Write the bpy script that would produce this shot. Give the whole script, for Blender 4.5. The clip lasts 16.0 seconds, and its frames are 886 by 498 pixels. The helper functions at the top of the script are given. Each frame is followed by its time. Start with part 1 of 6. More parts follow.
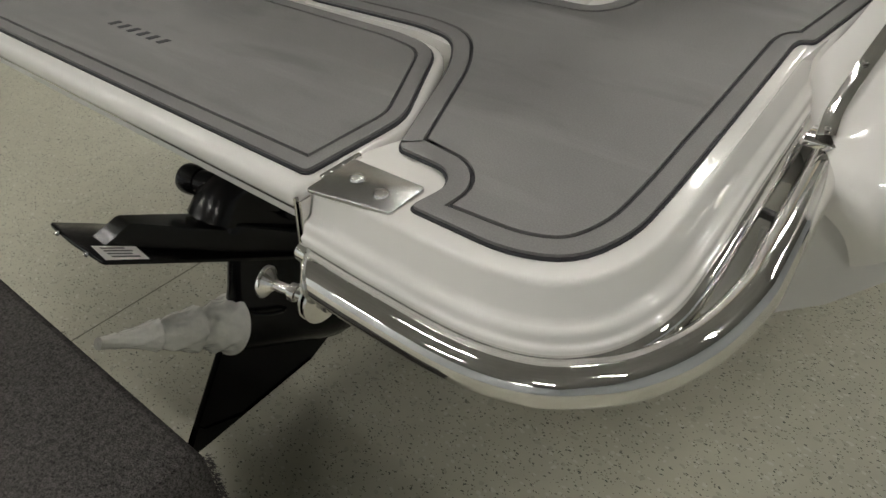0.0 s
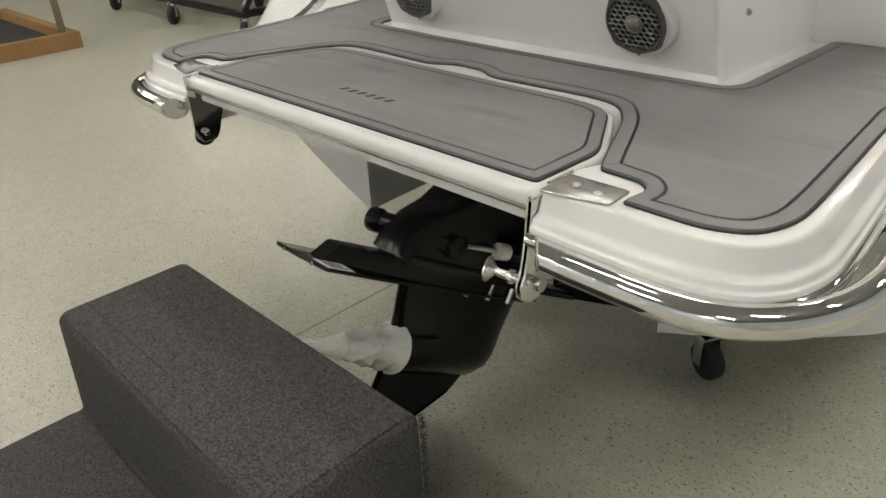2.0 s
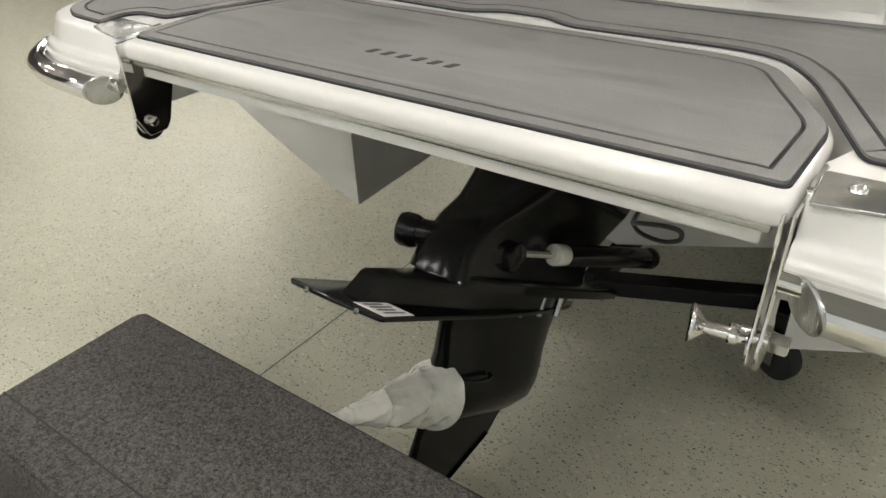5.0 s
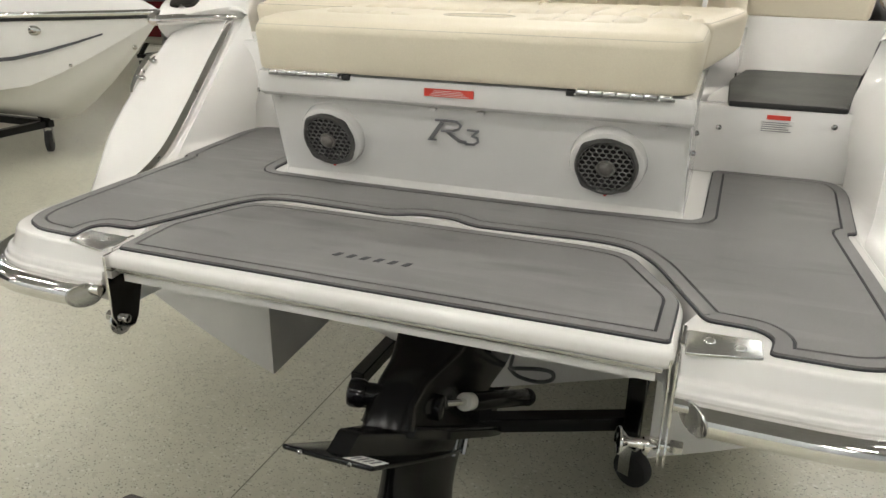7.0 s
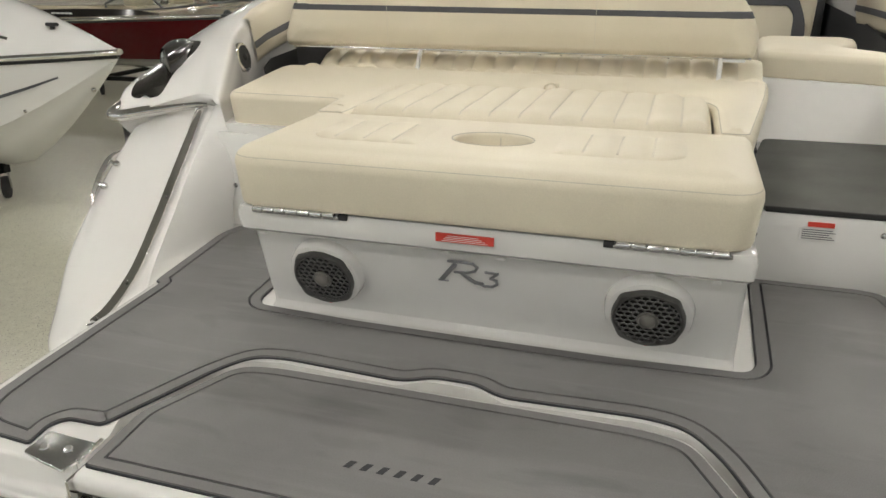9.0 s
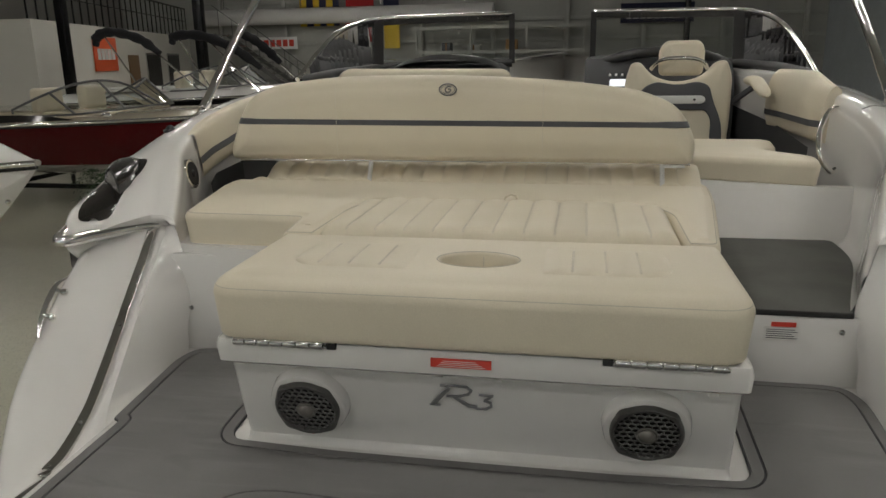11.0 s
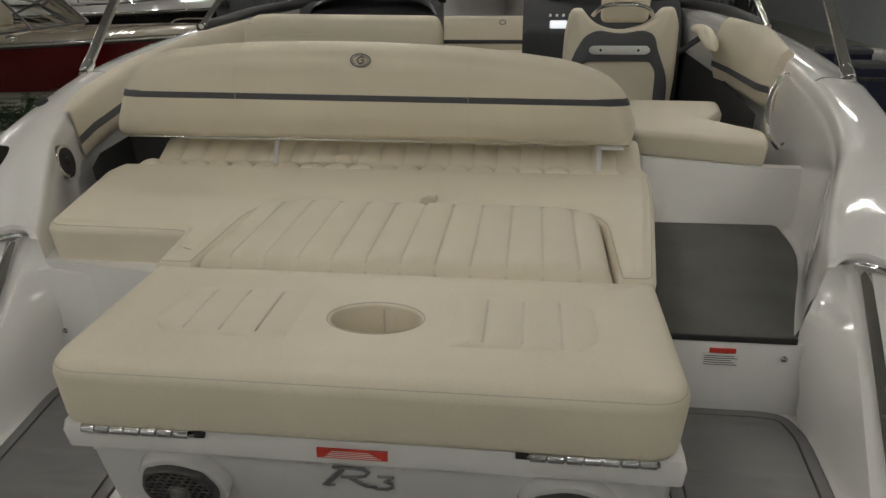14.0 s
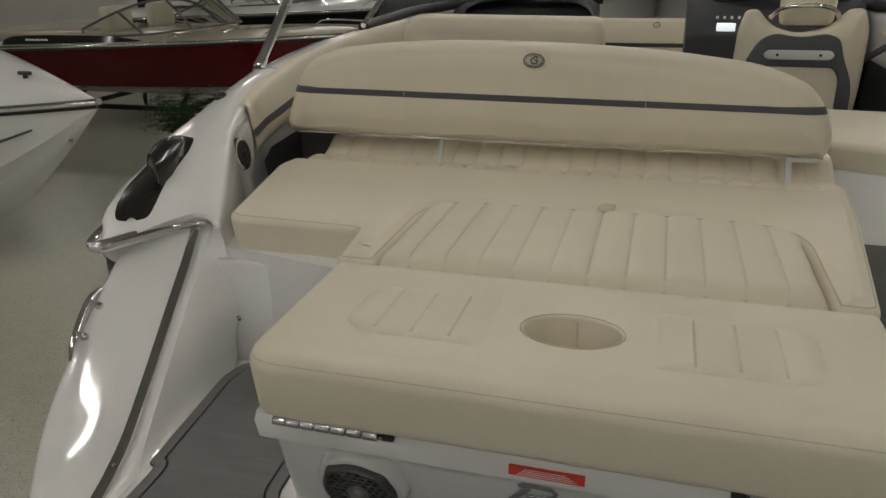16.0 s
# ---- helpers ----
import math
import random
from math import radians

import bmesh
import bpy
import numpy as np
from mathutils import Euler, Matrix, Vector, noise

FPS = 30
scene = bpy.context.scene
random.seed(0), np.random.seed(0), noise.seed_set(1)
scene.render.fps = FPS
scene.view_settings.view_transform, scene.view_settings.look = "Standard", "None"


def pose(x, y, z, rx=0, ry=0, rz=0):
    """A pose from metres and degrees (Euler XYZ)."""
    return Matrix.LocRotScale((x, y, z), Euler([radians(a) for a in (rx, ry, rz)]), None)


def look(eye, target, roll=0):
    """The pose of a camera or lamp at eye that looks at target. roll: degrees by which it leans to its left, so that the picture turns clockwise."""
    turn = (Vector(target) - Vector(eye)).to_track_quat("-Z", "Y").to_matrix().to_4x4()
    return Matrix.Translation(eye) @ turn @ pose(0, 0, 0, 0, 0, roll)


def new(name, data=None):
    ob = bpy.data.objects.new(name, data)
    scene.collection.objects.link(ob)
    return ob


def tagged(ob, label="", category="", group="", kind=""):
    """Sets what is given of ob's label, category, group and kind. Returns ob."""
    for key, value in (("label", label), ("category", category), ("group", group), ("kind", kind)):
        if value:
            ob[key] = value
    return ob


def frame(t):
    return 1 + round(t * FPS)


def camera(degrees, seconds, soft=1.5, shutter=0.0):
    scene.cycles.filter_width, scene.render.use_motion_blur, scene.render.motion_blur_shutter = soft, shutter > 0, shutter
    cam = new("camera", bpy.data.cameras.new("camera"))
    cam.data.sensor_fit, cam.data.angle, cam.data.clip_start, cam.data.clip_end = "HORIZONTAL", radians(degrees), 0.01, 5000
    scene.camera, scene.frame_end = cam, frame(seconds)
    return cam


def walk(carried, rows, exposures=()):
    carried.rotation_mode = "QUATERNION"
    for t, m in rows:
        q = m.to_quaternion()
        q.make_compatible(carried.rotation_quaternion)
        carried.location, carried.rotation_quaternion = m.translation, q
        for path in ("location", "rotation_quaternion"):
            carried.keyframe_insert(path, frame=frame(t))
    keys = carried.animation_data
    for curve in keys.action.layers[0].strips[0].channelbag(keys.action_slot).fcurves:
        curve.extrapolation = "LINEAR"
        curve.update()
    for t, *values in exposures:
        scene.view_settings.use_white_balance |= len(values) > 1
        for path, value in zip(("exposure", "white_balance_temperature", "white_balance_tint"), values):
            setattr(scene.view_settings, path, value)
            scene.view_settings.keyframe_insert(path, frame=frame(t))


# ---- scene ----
cam = camera(62.0, 16.0)
PATH = [
    (0, (1.167, -1.047, 1.442), (0.104, 0.115, 0.21), -3.7),
    (0.5, (1.196, -1.154, 1.484), (0.105, 0.105, 0.377), -1.2),
    (1, (1.275, -1.266, 1.491), (0.086, 0.01, 0.512), -1.9),
    (1.5, (1.304, -1.4, 1.485), (0.019, -0.191, 0.543), -2.3),
    (2, (1.219, -1.454, 1.457), (-0.047, -0.238, 0.499), -2.8),
    (2.5, (1.025, -1.478, 1.419), (-0.134, -0.181, 0.433), -5.1),
    (3, (0.867, -1.466, 1.348), (-0.206, -0.144, 0.299), -6.9),
    (3.2, (0.818, -1.426, 1.313), (-0.238, -0.114, 0.234), -7.3),
    (5.3, (0.659, -1.321, 1.345), (-0.336, 0.062, 0.297), -1.0),
    (5.5, (0.651, -1.354, 1.382), (-0.299, 0.083, 0.365), -1.0),
    (6, (0.594, -1.509, 1.444), (-0.212, 0.052, 0.488), -1.5),
    (6.5, (0.572, -1.631, 1.476), (-0.108, 0.046, 0.625), -0.7),
    (7, (0.573, -1.678, 1.523), (-0.071, 0.077, 0.811), 0.9),
    (7.5, (0.539, -1.623, 1.536), (-0.142, 0.143, 0.89), 0.8),
    (8, (0.459, -1.449, 1.604), (-0.177, 0.291, 0.851), 0.2),
    (8.5, (0.429, -1.368, 1.729), (-0.2, 0.357, 0.936), -0.8),
    (9, (0.372, -1.389, 1.772), (-0.2, 0.382, 1.041), -0.5),
    (9.2, (0.337, -1.399, 1.786), (-0.23, 0.393, 1.1), -1.1),
    (11.3, (0.21, -1.39, 1.834), (-0.099, 0.521, 1.332), -0.6),
    (11.5, (0.207, -1.4, 1.823), (-0.061, 0.508, 1.285), -0.4),
    (12, (0.205, -1.399, 1.825), (-0.017, 0.512, 1.279), 0.4),
    (12.5, (0.23, -1.302, 1.831), (0.014, 0.61, 1.287), -0.3),
    (13, (0.285, -1.13, 1.911), (0.059, 0.74, 1.241), -0.8),
    (13.5, (0.304, -1.076, 2.011), (0.041, 0.775, 1.3), -1.1),
    (14, (0.269, -1.061, 2.024), (0.043, 0.784, 1.284), -0.6),
    (14.5, (0.212, -1.056, 2.03), (-0.056, 0.792, 1.315), -1.0),
    (15, (0.172, -1.051, 2.027), (-0.166, 0.785, 1.308), -0.7),
    (15.5, (0.146, -1.039, 2.012), (-0.267, 0.779, 1.287), -0.6),
    (16, (0.112, -1.026, 2.008), (-0.419, 0.759, 1.28), -0.9),
]
walk(cam, [(t, look(eye, target, roll)) for t, eye, target, roll in PATH],
     exposures=[(0.0, 0.7), (0.7, 0.83), (2.0, 1.22), (3.2, 1.54), (5.3, 1.56), (6.5, 1.42), (8.0, 1.08), (9.2, 0.95), (11.3, 0.13), (11.8, 0.14), (12.2, 0.16), (12.5, 0.15), (13.0, 0.08), (13.5, -0.02), (14.5, -0.04), (16.0, -0.08)])

# ---- world and lights ----
world = bpy.data.worlds.new("world")
scene.world = world
world.use_nodes = True
bg = world.node_tree.nodes["Background"]
bg.inputs["Color"].default_value = (0.75, 0.85, 1.0, 1)
bg.inputs["Strength"].default_value = 0.02
LAMP_POWER = 56.0
scene.view_settings.exposure = 0.0

# ---- materials ----
def material(name, base, rough=0.5, metal=0.0, spread=0.08, grain=60.0, bump=0.0, coat=0.0, blotch=1.5, second=None, spec=0.5):
    """A surface whose colour varies at two scales (broad blotches and fine grain) and whose relief follows the grain."""
    m = bpy.data.materials.new(name)
    m.use_nodes = True
    nt = m.node_tree
    n, l = nt.nodes, nt.links
    b = n["Principled BSDF"]
    b.inputs["Metallic"].default_value = metal
    b.inputs["Coat Weight"].default_value = coat
    b.inputs["Coat Roughness"].default_value = 0.04
    b.inputs["Specular IOR Level"].default_value = spec
    tc = n.new("ShaderNodeTexCoord")
    big = n.new("ShaderNodeTexNoise")
    big.inputs["Scale"].default_value = blotch
    big.inputs["Detail"].default_value = 5
    fine = n.new("ShaderNodeTexNoise")
    fine.inputs["Scale"].default_value = grain
    fine.inputs["Detail"].default_value = 4
    l.new(tc.outputs["Object"], big.inputs["Vector"])
    l.new(tc.outputs["Object"], fine.inputs["Vector"])
    add = n.new("ShaderNodeMath")
    add.operation = "ADD"
    l.new(big.outputs["Fac"], add.inputs[0])
    l.new(fine.outputs["Fac"], add.inputs[1])
    ramp = n.new("ShaderNodeMapRange")
    ramp.inputs["From Min"].default_value, ramp.inputs["From Max"].default_value = 0.6, 1.4
    l.new(add.outputs[0], ramp.inputs["Value"])
    mix = n.new("ShaderNodeMix")
    mix.data_type = "RGBA"
    lo = [c * (1 - spread) for c in base]
    hi = second if second else [min(c * (1 + spread), 1) for c in base]
    mix.inputs["A"].default_value, mix.inputs["B"].default_value = (*lo, 1), (*hi, 1)
    l.new(ramp.outputs["Result"], mix.inputs["Factor"])
    l.new(mix.outputs["Result"], b.inputs["Base Color"])
    rr = n.new("ShaderNodeMapRange")
    rr.inputs["To Min"].default_value, rr.inputs["To Max"].default_value = rough * 0.85, min(rough * 1.2, 1)
    l.new(big.outputs["Fac"], rr.inputs["Value"])
    l.new(rr.outputs["Result"], b.inputs["Roughness"])
    if bump:
        bp = n.new("ShaderNodeBump")
        bp.inputs["Strength"].default_value = 0.6
        bp.inputs["Distance"].default_value = bump
        l.new(fine.outputs["Fac"], bp.inputs["Height"])
        l.new(bp.outputs["Normal"], b.inputs["Normal"])
    return m


def speckled_floor(name):
    """Pale vinyl flooring with dark and light chips, faintly worn and mottled."""
    m = material(name, (0.475, 0.462, 0.372), rough=0.33, spread=0.10, grain=14, bump=0.0008, blotch=1.6)
    nt = m.node_tree
    n, l = nt.nodes, nt.links
    b = n["Principled BSDF"]
    base = b.inputs["Base Color"].links[0].from_socket
    tc = n.new("ShaderNodeTexCoord")
    for scale, size, colour, stretch in ((34, 0.27, (0.40, 0.385, 0.31), 1.3), (58, 0.20, (0.10, 0.10, 0.085), 1.7), (84, 0.22, (0.17, 0.165, 0.135), 1.4), (118, 0.26, (0.25, 0.24, 0.19), 1.3), (46, 0.26, (0.56, 0.55, 0.48), 1.5)):
        mp = n.new("ShaderNodeMapping")
        mp.inputs["Scale"].default_value = (1, stretch, 1)
        mp.inputs["Rotation"].default_value = (0, 0, scale)
        wob = n.new("ShaderNodeTexNoise")
        wob.inputs["Scale"].default_value = 22
        vadd = n.new("ShaderNodeVectorMath")
        vadd.operation = "MULTIPLY_ADD"
        vadd.inputs[1].default_value = (0.03, 0.03, 0)
        l.new(tc.outputs["Object"], wob.inputs["Vector"])
        l.new(wob.outputs["Color"], vadd.inputs[0])
        l.new(tc.outputs["Object"], vadd.inputs[2])
        l.new(vadd.outputs[0], mp.inputs["Vector"])
        vo = n.new("ShaderNodeTexVoronoi")
        vo.inputs["Scale"].default_value = scale
        l.new(mp.outputs["Vector"], vo.inputs["Vector"])
        near = n.new("ShaderNodeMath")
        near.operation = "LESS_THAN"
        near.inputs[1].default_value = size
        l.new(vo.outputs["Distance"], near.inputs[0])
        few = n.new("ShaderNodeSeparateColor")
        l.new(vo.outputs["Color"], few.inputs[0])
        some = n.new("ShaderNodeMath")
        some.operation = "LESS_THAN"
        some.inputs[1].default_value = 0.42
        l.new(few.outputs[0], some.inputs[0])
        both = n.new("ShaderNodeMath")
        both.operation = "MULTIPLY"
        l.new(near.outputs[0], both.inputs[0])
        l.new(some.outputs[0], both.inputs[1])
        mx = n.new("ShaderNodeMix")
        mx.data_type = "RGBA"
        mx.inputs["B"].default_value = (*colour, 1)
        l.new(both.outputs[0], mx.inputs["Factor"])
        l.new(base, mx.inputs["A"])
        base = mx.outputs["Result"]
    l.new(base, b.inputs["Base Color"])
    return m


def carpet_material(name, base):
    m = material(name, base, rough=0.95, spread=0.85, grain=390, bump=0.008, blotch=190, second=[c * 2.9 for c in base], spec=0.1)
    return m


def emitter(name, colour, strength):
    m = bpy.data.materials.new(name)
    m.use_nodes = True
    b = m.node_tree.nodes["Principled BSDF"]
    b.inputs["Base Color"].default_value = (0.8, 0.8, 0.8, 1)
    b.inputs["Emission Color"].default_value = (*colour, 1)
    b.inputs["Emission Strength"].default_value = strength
    return m


def glass_material(name, tint=(0.86, 0.89, 0.88)):
    """A thin clear pane: see-through, with a mirror gloss that grows at grazing angles."""
    m = bpy.data.materials.new(name)
    m.use_nodes = True
    n, l = m.node_tree.nodes, m.node_tree.links
    n.remove(n["Principled BSDF"])
    clear, gloss, mix, fr = n.new("ShaderNodeBsdfTransparent"), n.new("ShaderNodeBsdfGlossy"), n.new("ShaderNodeMixShader"), n.new("ShaderNodeFresnel")
    clear.inputs["Color"].default_value = (*tint, 1)
    gloss.inputs["Roughness"].default_value = 0.02
    fr.inputs["IOR"].default_value = 1.45
    l.new(fr.outputs["Fac"], mix.inputs["Fac"])
    l.new(clear.outputs[0], mix.inputs[1])
    l.new(gloss.outputs[0], mix.inputs[2])
    l.new(mix.outputs[0], n["Material Output"].inputs["Surface"])
    return m


GEL = material("gelcoat", (0.79, 0.775, 0.75), rough=0.085, spread=0.012, grain=8, coat=0.35)
GEL_SATIN = material("satin_gelcoat_liner", (0.74, 0.725, 0.70), rough=0.32, spread=0.02, grain=30, spec=0.4)
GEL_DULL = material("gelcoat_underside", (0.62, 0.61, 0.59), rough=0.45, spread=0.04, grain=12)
MAT_GREY = material("foam_mat", (0.185, 0.18, 0.178), rough=0.72, spread=0.28, grain=500, bump=0.0006, blotch=3)
def worn_mat(name, base):
    """Foam deck mat: fine brushed grain, long pale scuffs and a few dark smudges."""
    m = material(name, base, rough=0.72, spread=0.28, grain=500, bump=0.0006, blotch=3)
    n, l = m.node_tree.nodes, m.node_tree.links
    b = n["Principled BSDF"]
    base_out = b.inputs["Base Color"].links[0].from_socket
    tc = n.new("ShaderNodeTexCoord")
    for scale, lo, hi, colour, amount in (((1.6, 5.0, 1), 0.56, 0.74, (0.09, 0.088, 0.088), 0.42), ((0.9, 11.0, 1), 0.55, 0.80, (0.30, 0.295, 0.29), 0.30)):
        mp = n.new("ShaderNodeMapping")
        mp.inputs["Scale"].default_value = scale
        mp.inputs["Location"].default_value = (scale[1], 0.7, 0)
        nz = n.new("ShaderNodeTexNoise")
        nz.inputs["Scale"].default_value = 2.6
        nz.inputs["Detail"].default_value = 6
        nz.inputs["Distortion"].default_value = 0.6
        mr = n.new("ShaderNodeMapRange")
        mr.inputs["From Min"].default_value, mr.inputs["From Max"].default_value = lo, hi
        mr.inputs["To Max"].default_value = amount
        mx = n.new("ShaderNodeMix")
        mx.data_type = "RGBA"
        mx.inputs["B"].default_value = (*colour, 1)
        l.new(tc.outputs["Object"], mp.inputs["Vector"])
        l.new(mp.outputs["Vector"], nz.inputs["Vector"])
        l.new(nz.outputs["Fac"], mr.inputs["Value"])
        l.new(mr.outputs["Result"], mx.inputs["Factor"])
        l.new(base_out, mx.inputs["A"])
        base_out = mx.outputs["Result"]
    l.new(base_out, b.inputs["Base Color"])
    return m


MAT_WORN = worn_mat("worn_foam_mat", (0.185, 0.18, 0.178))
MAT_WALK = material("walkway_carpet", (0.115, 0.115, 0.106), rough=0.9, spread=0.3, grain=380, bump=0.001, blotch=6, spec=0.2)
MAT_DARK = material("foam_mat_groove", (0.035, 0.035, 0.04), rough=0.8, spread=0.1)
CHROME = material("polished_steel", (0.80, 0.79, 0.77), rough=0.06, metal=1.0, spread=0.03, grain=15)
STEEL = material("brushed_steel", (0.55, 0.55, 0.54), rough=0.25, metal=1.0, spread=0.08, grain=90)
BLACK = material("black_paint", (0.005, 0.005, 0.0055), rough=0.2, spread=0.3, grain=60, spec=0.28)
RUBBER = material("black_rubber", (0.02, 0.02, 0.02), rough=0.7, spread=0.2)
CREAM = material("cream_vinyl", (0.71, 0.645, 0.51), rough=0.46, spread=0.06, grain=320, bump=0.0006, blotch=2.5, spec=0.35)
CREAM_SEAM = material("cream_seam", (0.54, 0.48, 0.36), rough=0.7, spread=0.1)
EDGE_STITCH = material("grey_thread", (0.50, 0.46, 0.375), rough=0.8, spread=0.2, grain=400)
STITCH = material("cream_thread", (0.62, 0.57, 0.475), rough=0.8, spread=0.2, grain=400)
SATIN = material("satin_aluminium", (0.74, 0.74, 0.73), rough=0.35, metal=0.5, spread=0.05, grain=120)
STRIPE = material("charcoal_vinyl", (0.075, 0.077, 0.085), rough=0.5, spread=0.08, grain=300, bump=0.0005)
CHARCOAL = material("charcoal_moulding", (0.034, 0.035, 0.038), rough=0.5, spread=0.12, grain=200, bump=0.0004)
DARK_PLASTIC = material("dark_plastic", (0.025, 0.0245, 0.025), rough=0.4, spread=0.1)
SMOKE = material("smoked_plastic", (0.022, 0.020, 0.018), rough=0.16, spread=0.1, spec=0.3)
FLOOR = speckled_floor("speckled_vinyl")
SEAM = material("floor_joint", (0.17, 0.16, 0.13), rough=0.7, spread=0.3, grain=20)
CARPET = carpet_material("charcoal_carpet", (0.054, 0.0505, 0.0485))
WRAP = material("bubble_wrap", (0.86, 0.85, 0.79), rough=0.16, spread=0.12, grain=60, bump=0.005, coat=0.6)
RED = material("red_label", (0.62, 0.05, 0.03), rough=0.45, spread=0.05)
RED_HULL = material("red_gelcoat", (0.075, 0.003, 0.005), rough=0.14, spread=0.05, coat=0.25, spec=0.3)
WHITE_PRINT = material("white_label", (0.75, 0.74, 0.72), rough=0.5, spread=0.04)
INK = material("printed_ink", (0.12, 0.12, 0.13), rough=0.6, spread=0.1)
EMBLEM = material("emblem_metal", (0.13, 0.13, 0.135), rough=0.3, metal=0.6, spread=0.1)
GRILLE = material("grey_grille_metal", (0.13, 0.127, 0.122), rough=0.32, metal=0.75, spread=0.15, grain=90)
DOME = material("champagne_dome", (0.24, 0.23, 0.21), rough=0.28, metal=0.7, spread=0.06)
MARK = material("mark_metal", (0.30, 0.30, 0.31), rough=0.3, metal=0.7, spread=0.1)
WOOD = material("pine_timber", (0.30, 0.17, 0.06), rough=0.6, spread=0.25, grain=30, bump=0.002)
WALL = material("painted_metal_wall", (0.40, 0.40, 0.37), rough=0.7, spread=0.06, grain=10)
WALL_BLUE = material("grey_blue_wall", (0.57, 0.61, 0.645), rough=0.75, spread=0.08, grain=8)
CEIL = material("grey_roof_deck", (0.22, 0.22, 0.21), rough=0.9, spread=0.15, grain=5)
LAMP = emitter("lamp_diffuser", (1.0, 0.965, 0.905), LAMP_POWER)
GLASS = glass_material("clear_glass")

# ---- mesh helpers ----
from mathutils.bvhtree import BVHTree


def thing(name, label, category, at=(0, 0, 0), group="", kind=""):
    e = new(name)
    e.empty_display_size = 0.1
    e.matrix_basis = pose(*at)
    return tagged(e, label, category, group, kind)


def part(name, bm, mat, parent=None, label="", smooth=38):
    """Links a bmesh, given in the coordinates of its thing, as one mesh object under a thing or a part."""
    me = bpy.data.meshes.new(name)
    bmesh.ops.recalc_face_normals(bm, faces=bm.faces)
    bm.to_mesh(me)
    bm.free()
    me.materials.append(mat)
    if smooth:
        me.shade_smooth()
        me.set_sharp_from_angle(angle=radians(smooth))
    ob = new(name, me)
    if parent:
        ob.parent = parent
        if parent.type == "EMPTY":
            ob.matrix_parent_inverse = parent.matrix_basis.inverted()
    if label:
        ob["label"] = label
    return ob


def structure(name, bm, mat, label, category, smooth=38, kind="structure"):
    return tagged(part(name, bm, mat, None, "", smooth), label, category, "", kind)


def merged(*bms):
    out = bmesh.new()
    for b in bms:
        me = bpy.data.meshes.new("tmp")
        b.to_mesh(me)
        b.free()
        out.from_mesh(me)
        bpy.data.meshes.remove(me)
    return out


def moved(bm, m):
    bmesh.ops.transform(bm, matrix=m, verts=bm.verts)
    return bm


def box(x0, x1, y0, y1, z0, z1, bev=0.0, seg=2):
    bm = bmesh.new()
    bmesh.ops.create_cube(bm, size=1, matrix=Matrix.LocRotScale(((x0 + x1) / 2, (y0 + y1) / 2, (z0 + z1) / 2), None, (x1 - x0, y1 - y0, z1 - z0)))
    if bev:
        bmesh.ops.bevel(bm, geom=bm.edges[:], offset=bev, segments=seg, profile=0.5, affect="EDGES", clamp_overlap=True)
    return bm


def bar(p, q, w, h=None, bev=0.002):
    """A straight rectangular bar from p to q."""
    p, q = Vector(p), Vector(q)
    d = q - p
    bm = box(-w / 2, w / 2, -(h or w) / 2, (h or w) / 2, 0, d.length, bev, 1)
    return moved(bm, Matrix.Translation(p) @ d.to_track_quat("Z", "Y").to_matrix().to_4x4())


def cyl(p, q, r0, r1=None, n=24, bev=0.0):
    p, q = Vector(p), Vector(q)
    d = q - p
    bm = bmesh.new()
    bmesh.ops.create_cone(bm, cap_ends=True, segments=n, radius1=r0, radius2=r0 if r1 is None else r1, depth=d.length)
    if bev:
        bmesh.ops.bevel(bm, geom=[e for e in bm.edges if len(e.link_faces) == 2 and abs(e.verts[0].co.z - e.verts[1].co.z) < 1e-6], offset=bev, segments=2, profile=0.5, affect="EDGES")
    return moved(bm, Matrix.Translation((p + q) / 2) @ d.to_track_quat("Z", "Y").to_matrix().to_4x4())


def ball(c, r, sx=1, sy=1, sz=1, n=20):
    bm = bmesh.new()
    bmesh.ops.create_uvsphere(bm, u_segments=n, v_segments=n // 2, radius=r)
    return moved(bm, Matrix.LocRotScale(c, None, (sx, sy, sz)))


def spline(pts, n=8, closed=False):
    """Catmull-Rom through the points."""
    P = [np.array(p, float) for p in pts]
    m = len(P)
    out = []
    for i in range(m if closed else m - 1):
        if closed:
            a, b, c, d = P[i - 1], P[i], P[(i + 1) % m], P[(i + 2) % m]
        else:
            b, c = P[i], P[i + 1]
            a = P[i - 1] if i else 2 * b - c
            d = P[i + 2] if i + 2 < m else 2 * c - b
        for k in range(n):
            t = k / n
            out.append(0.5 * (2 * b + (c - a) * t + (2 * a - 5 * b + 4 * c - d) * t * t + (3 * b - a - 3 * c + d) * t ** 3))
    if not closed:
        out.append(P[-1])
    return out


def loft(rings, closed=False, caps=False):
    """Skin over rings of equally many points. closed: each ring is a loop."""
    bm = bmesh.new()
    V = [[bm.verts.new(tuple(float(c) for c in p)) for p in r] for r in rings]
    n = len(V[0])
    for a, b in zip(V, V[1:]):
        for i in range(n if closed else n - 1):
            j = (i + 1) % n
            bm.faces.new((a[i], a[j], b[j], b[i]))
    if caps:
        bm.faces.new(V[0])
        bm.faces.new(list(reversed(V[-1])))
        bmesh.ops.dissolve_degenerate(bm, edges=bm.edges, dist=1e-6)
        bmesh.ops.remove_doubles(bm, verts=bm.verts, dist=1e-6)
    return bm


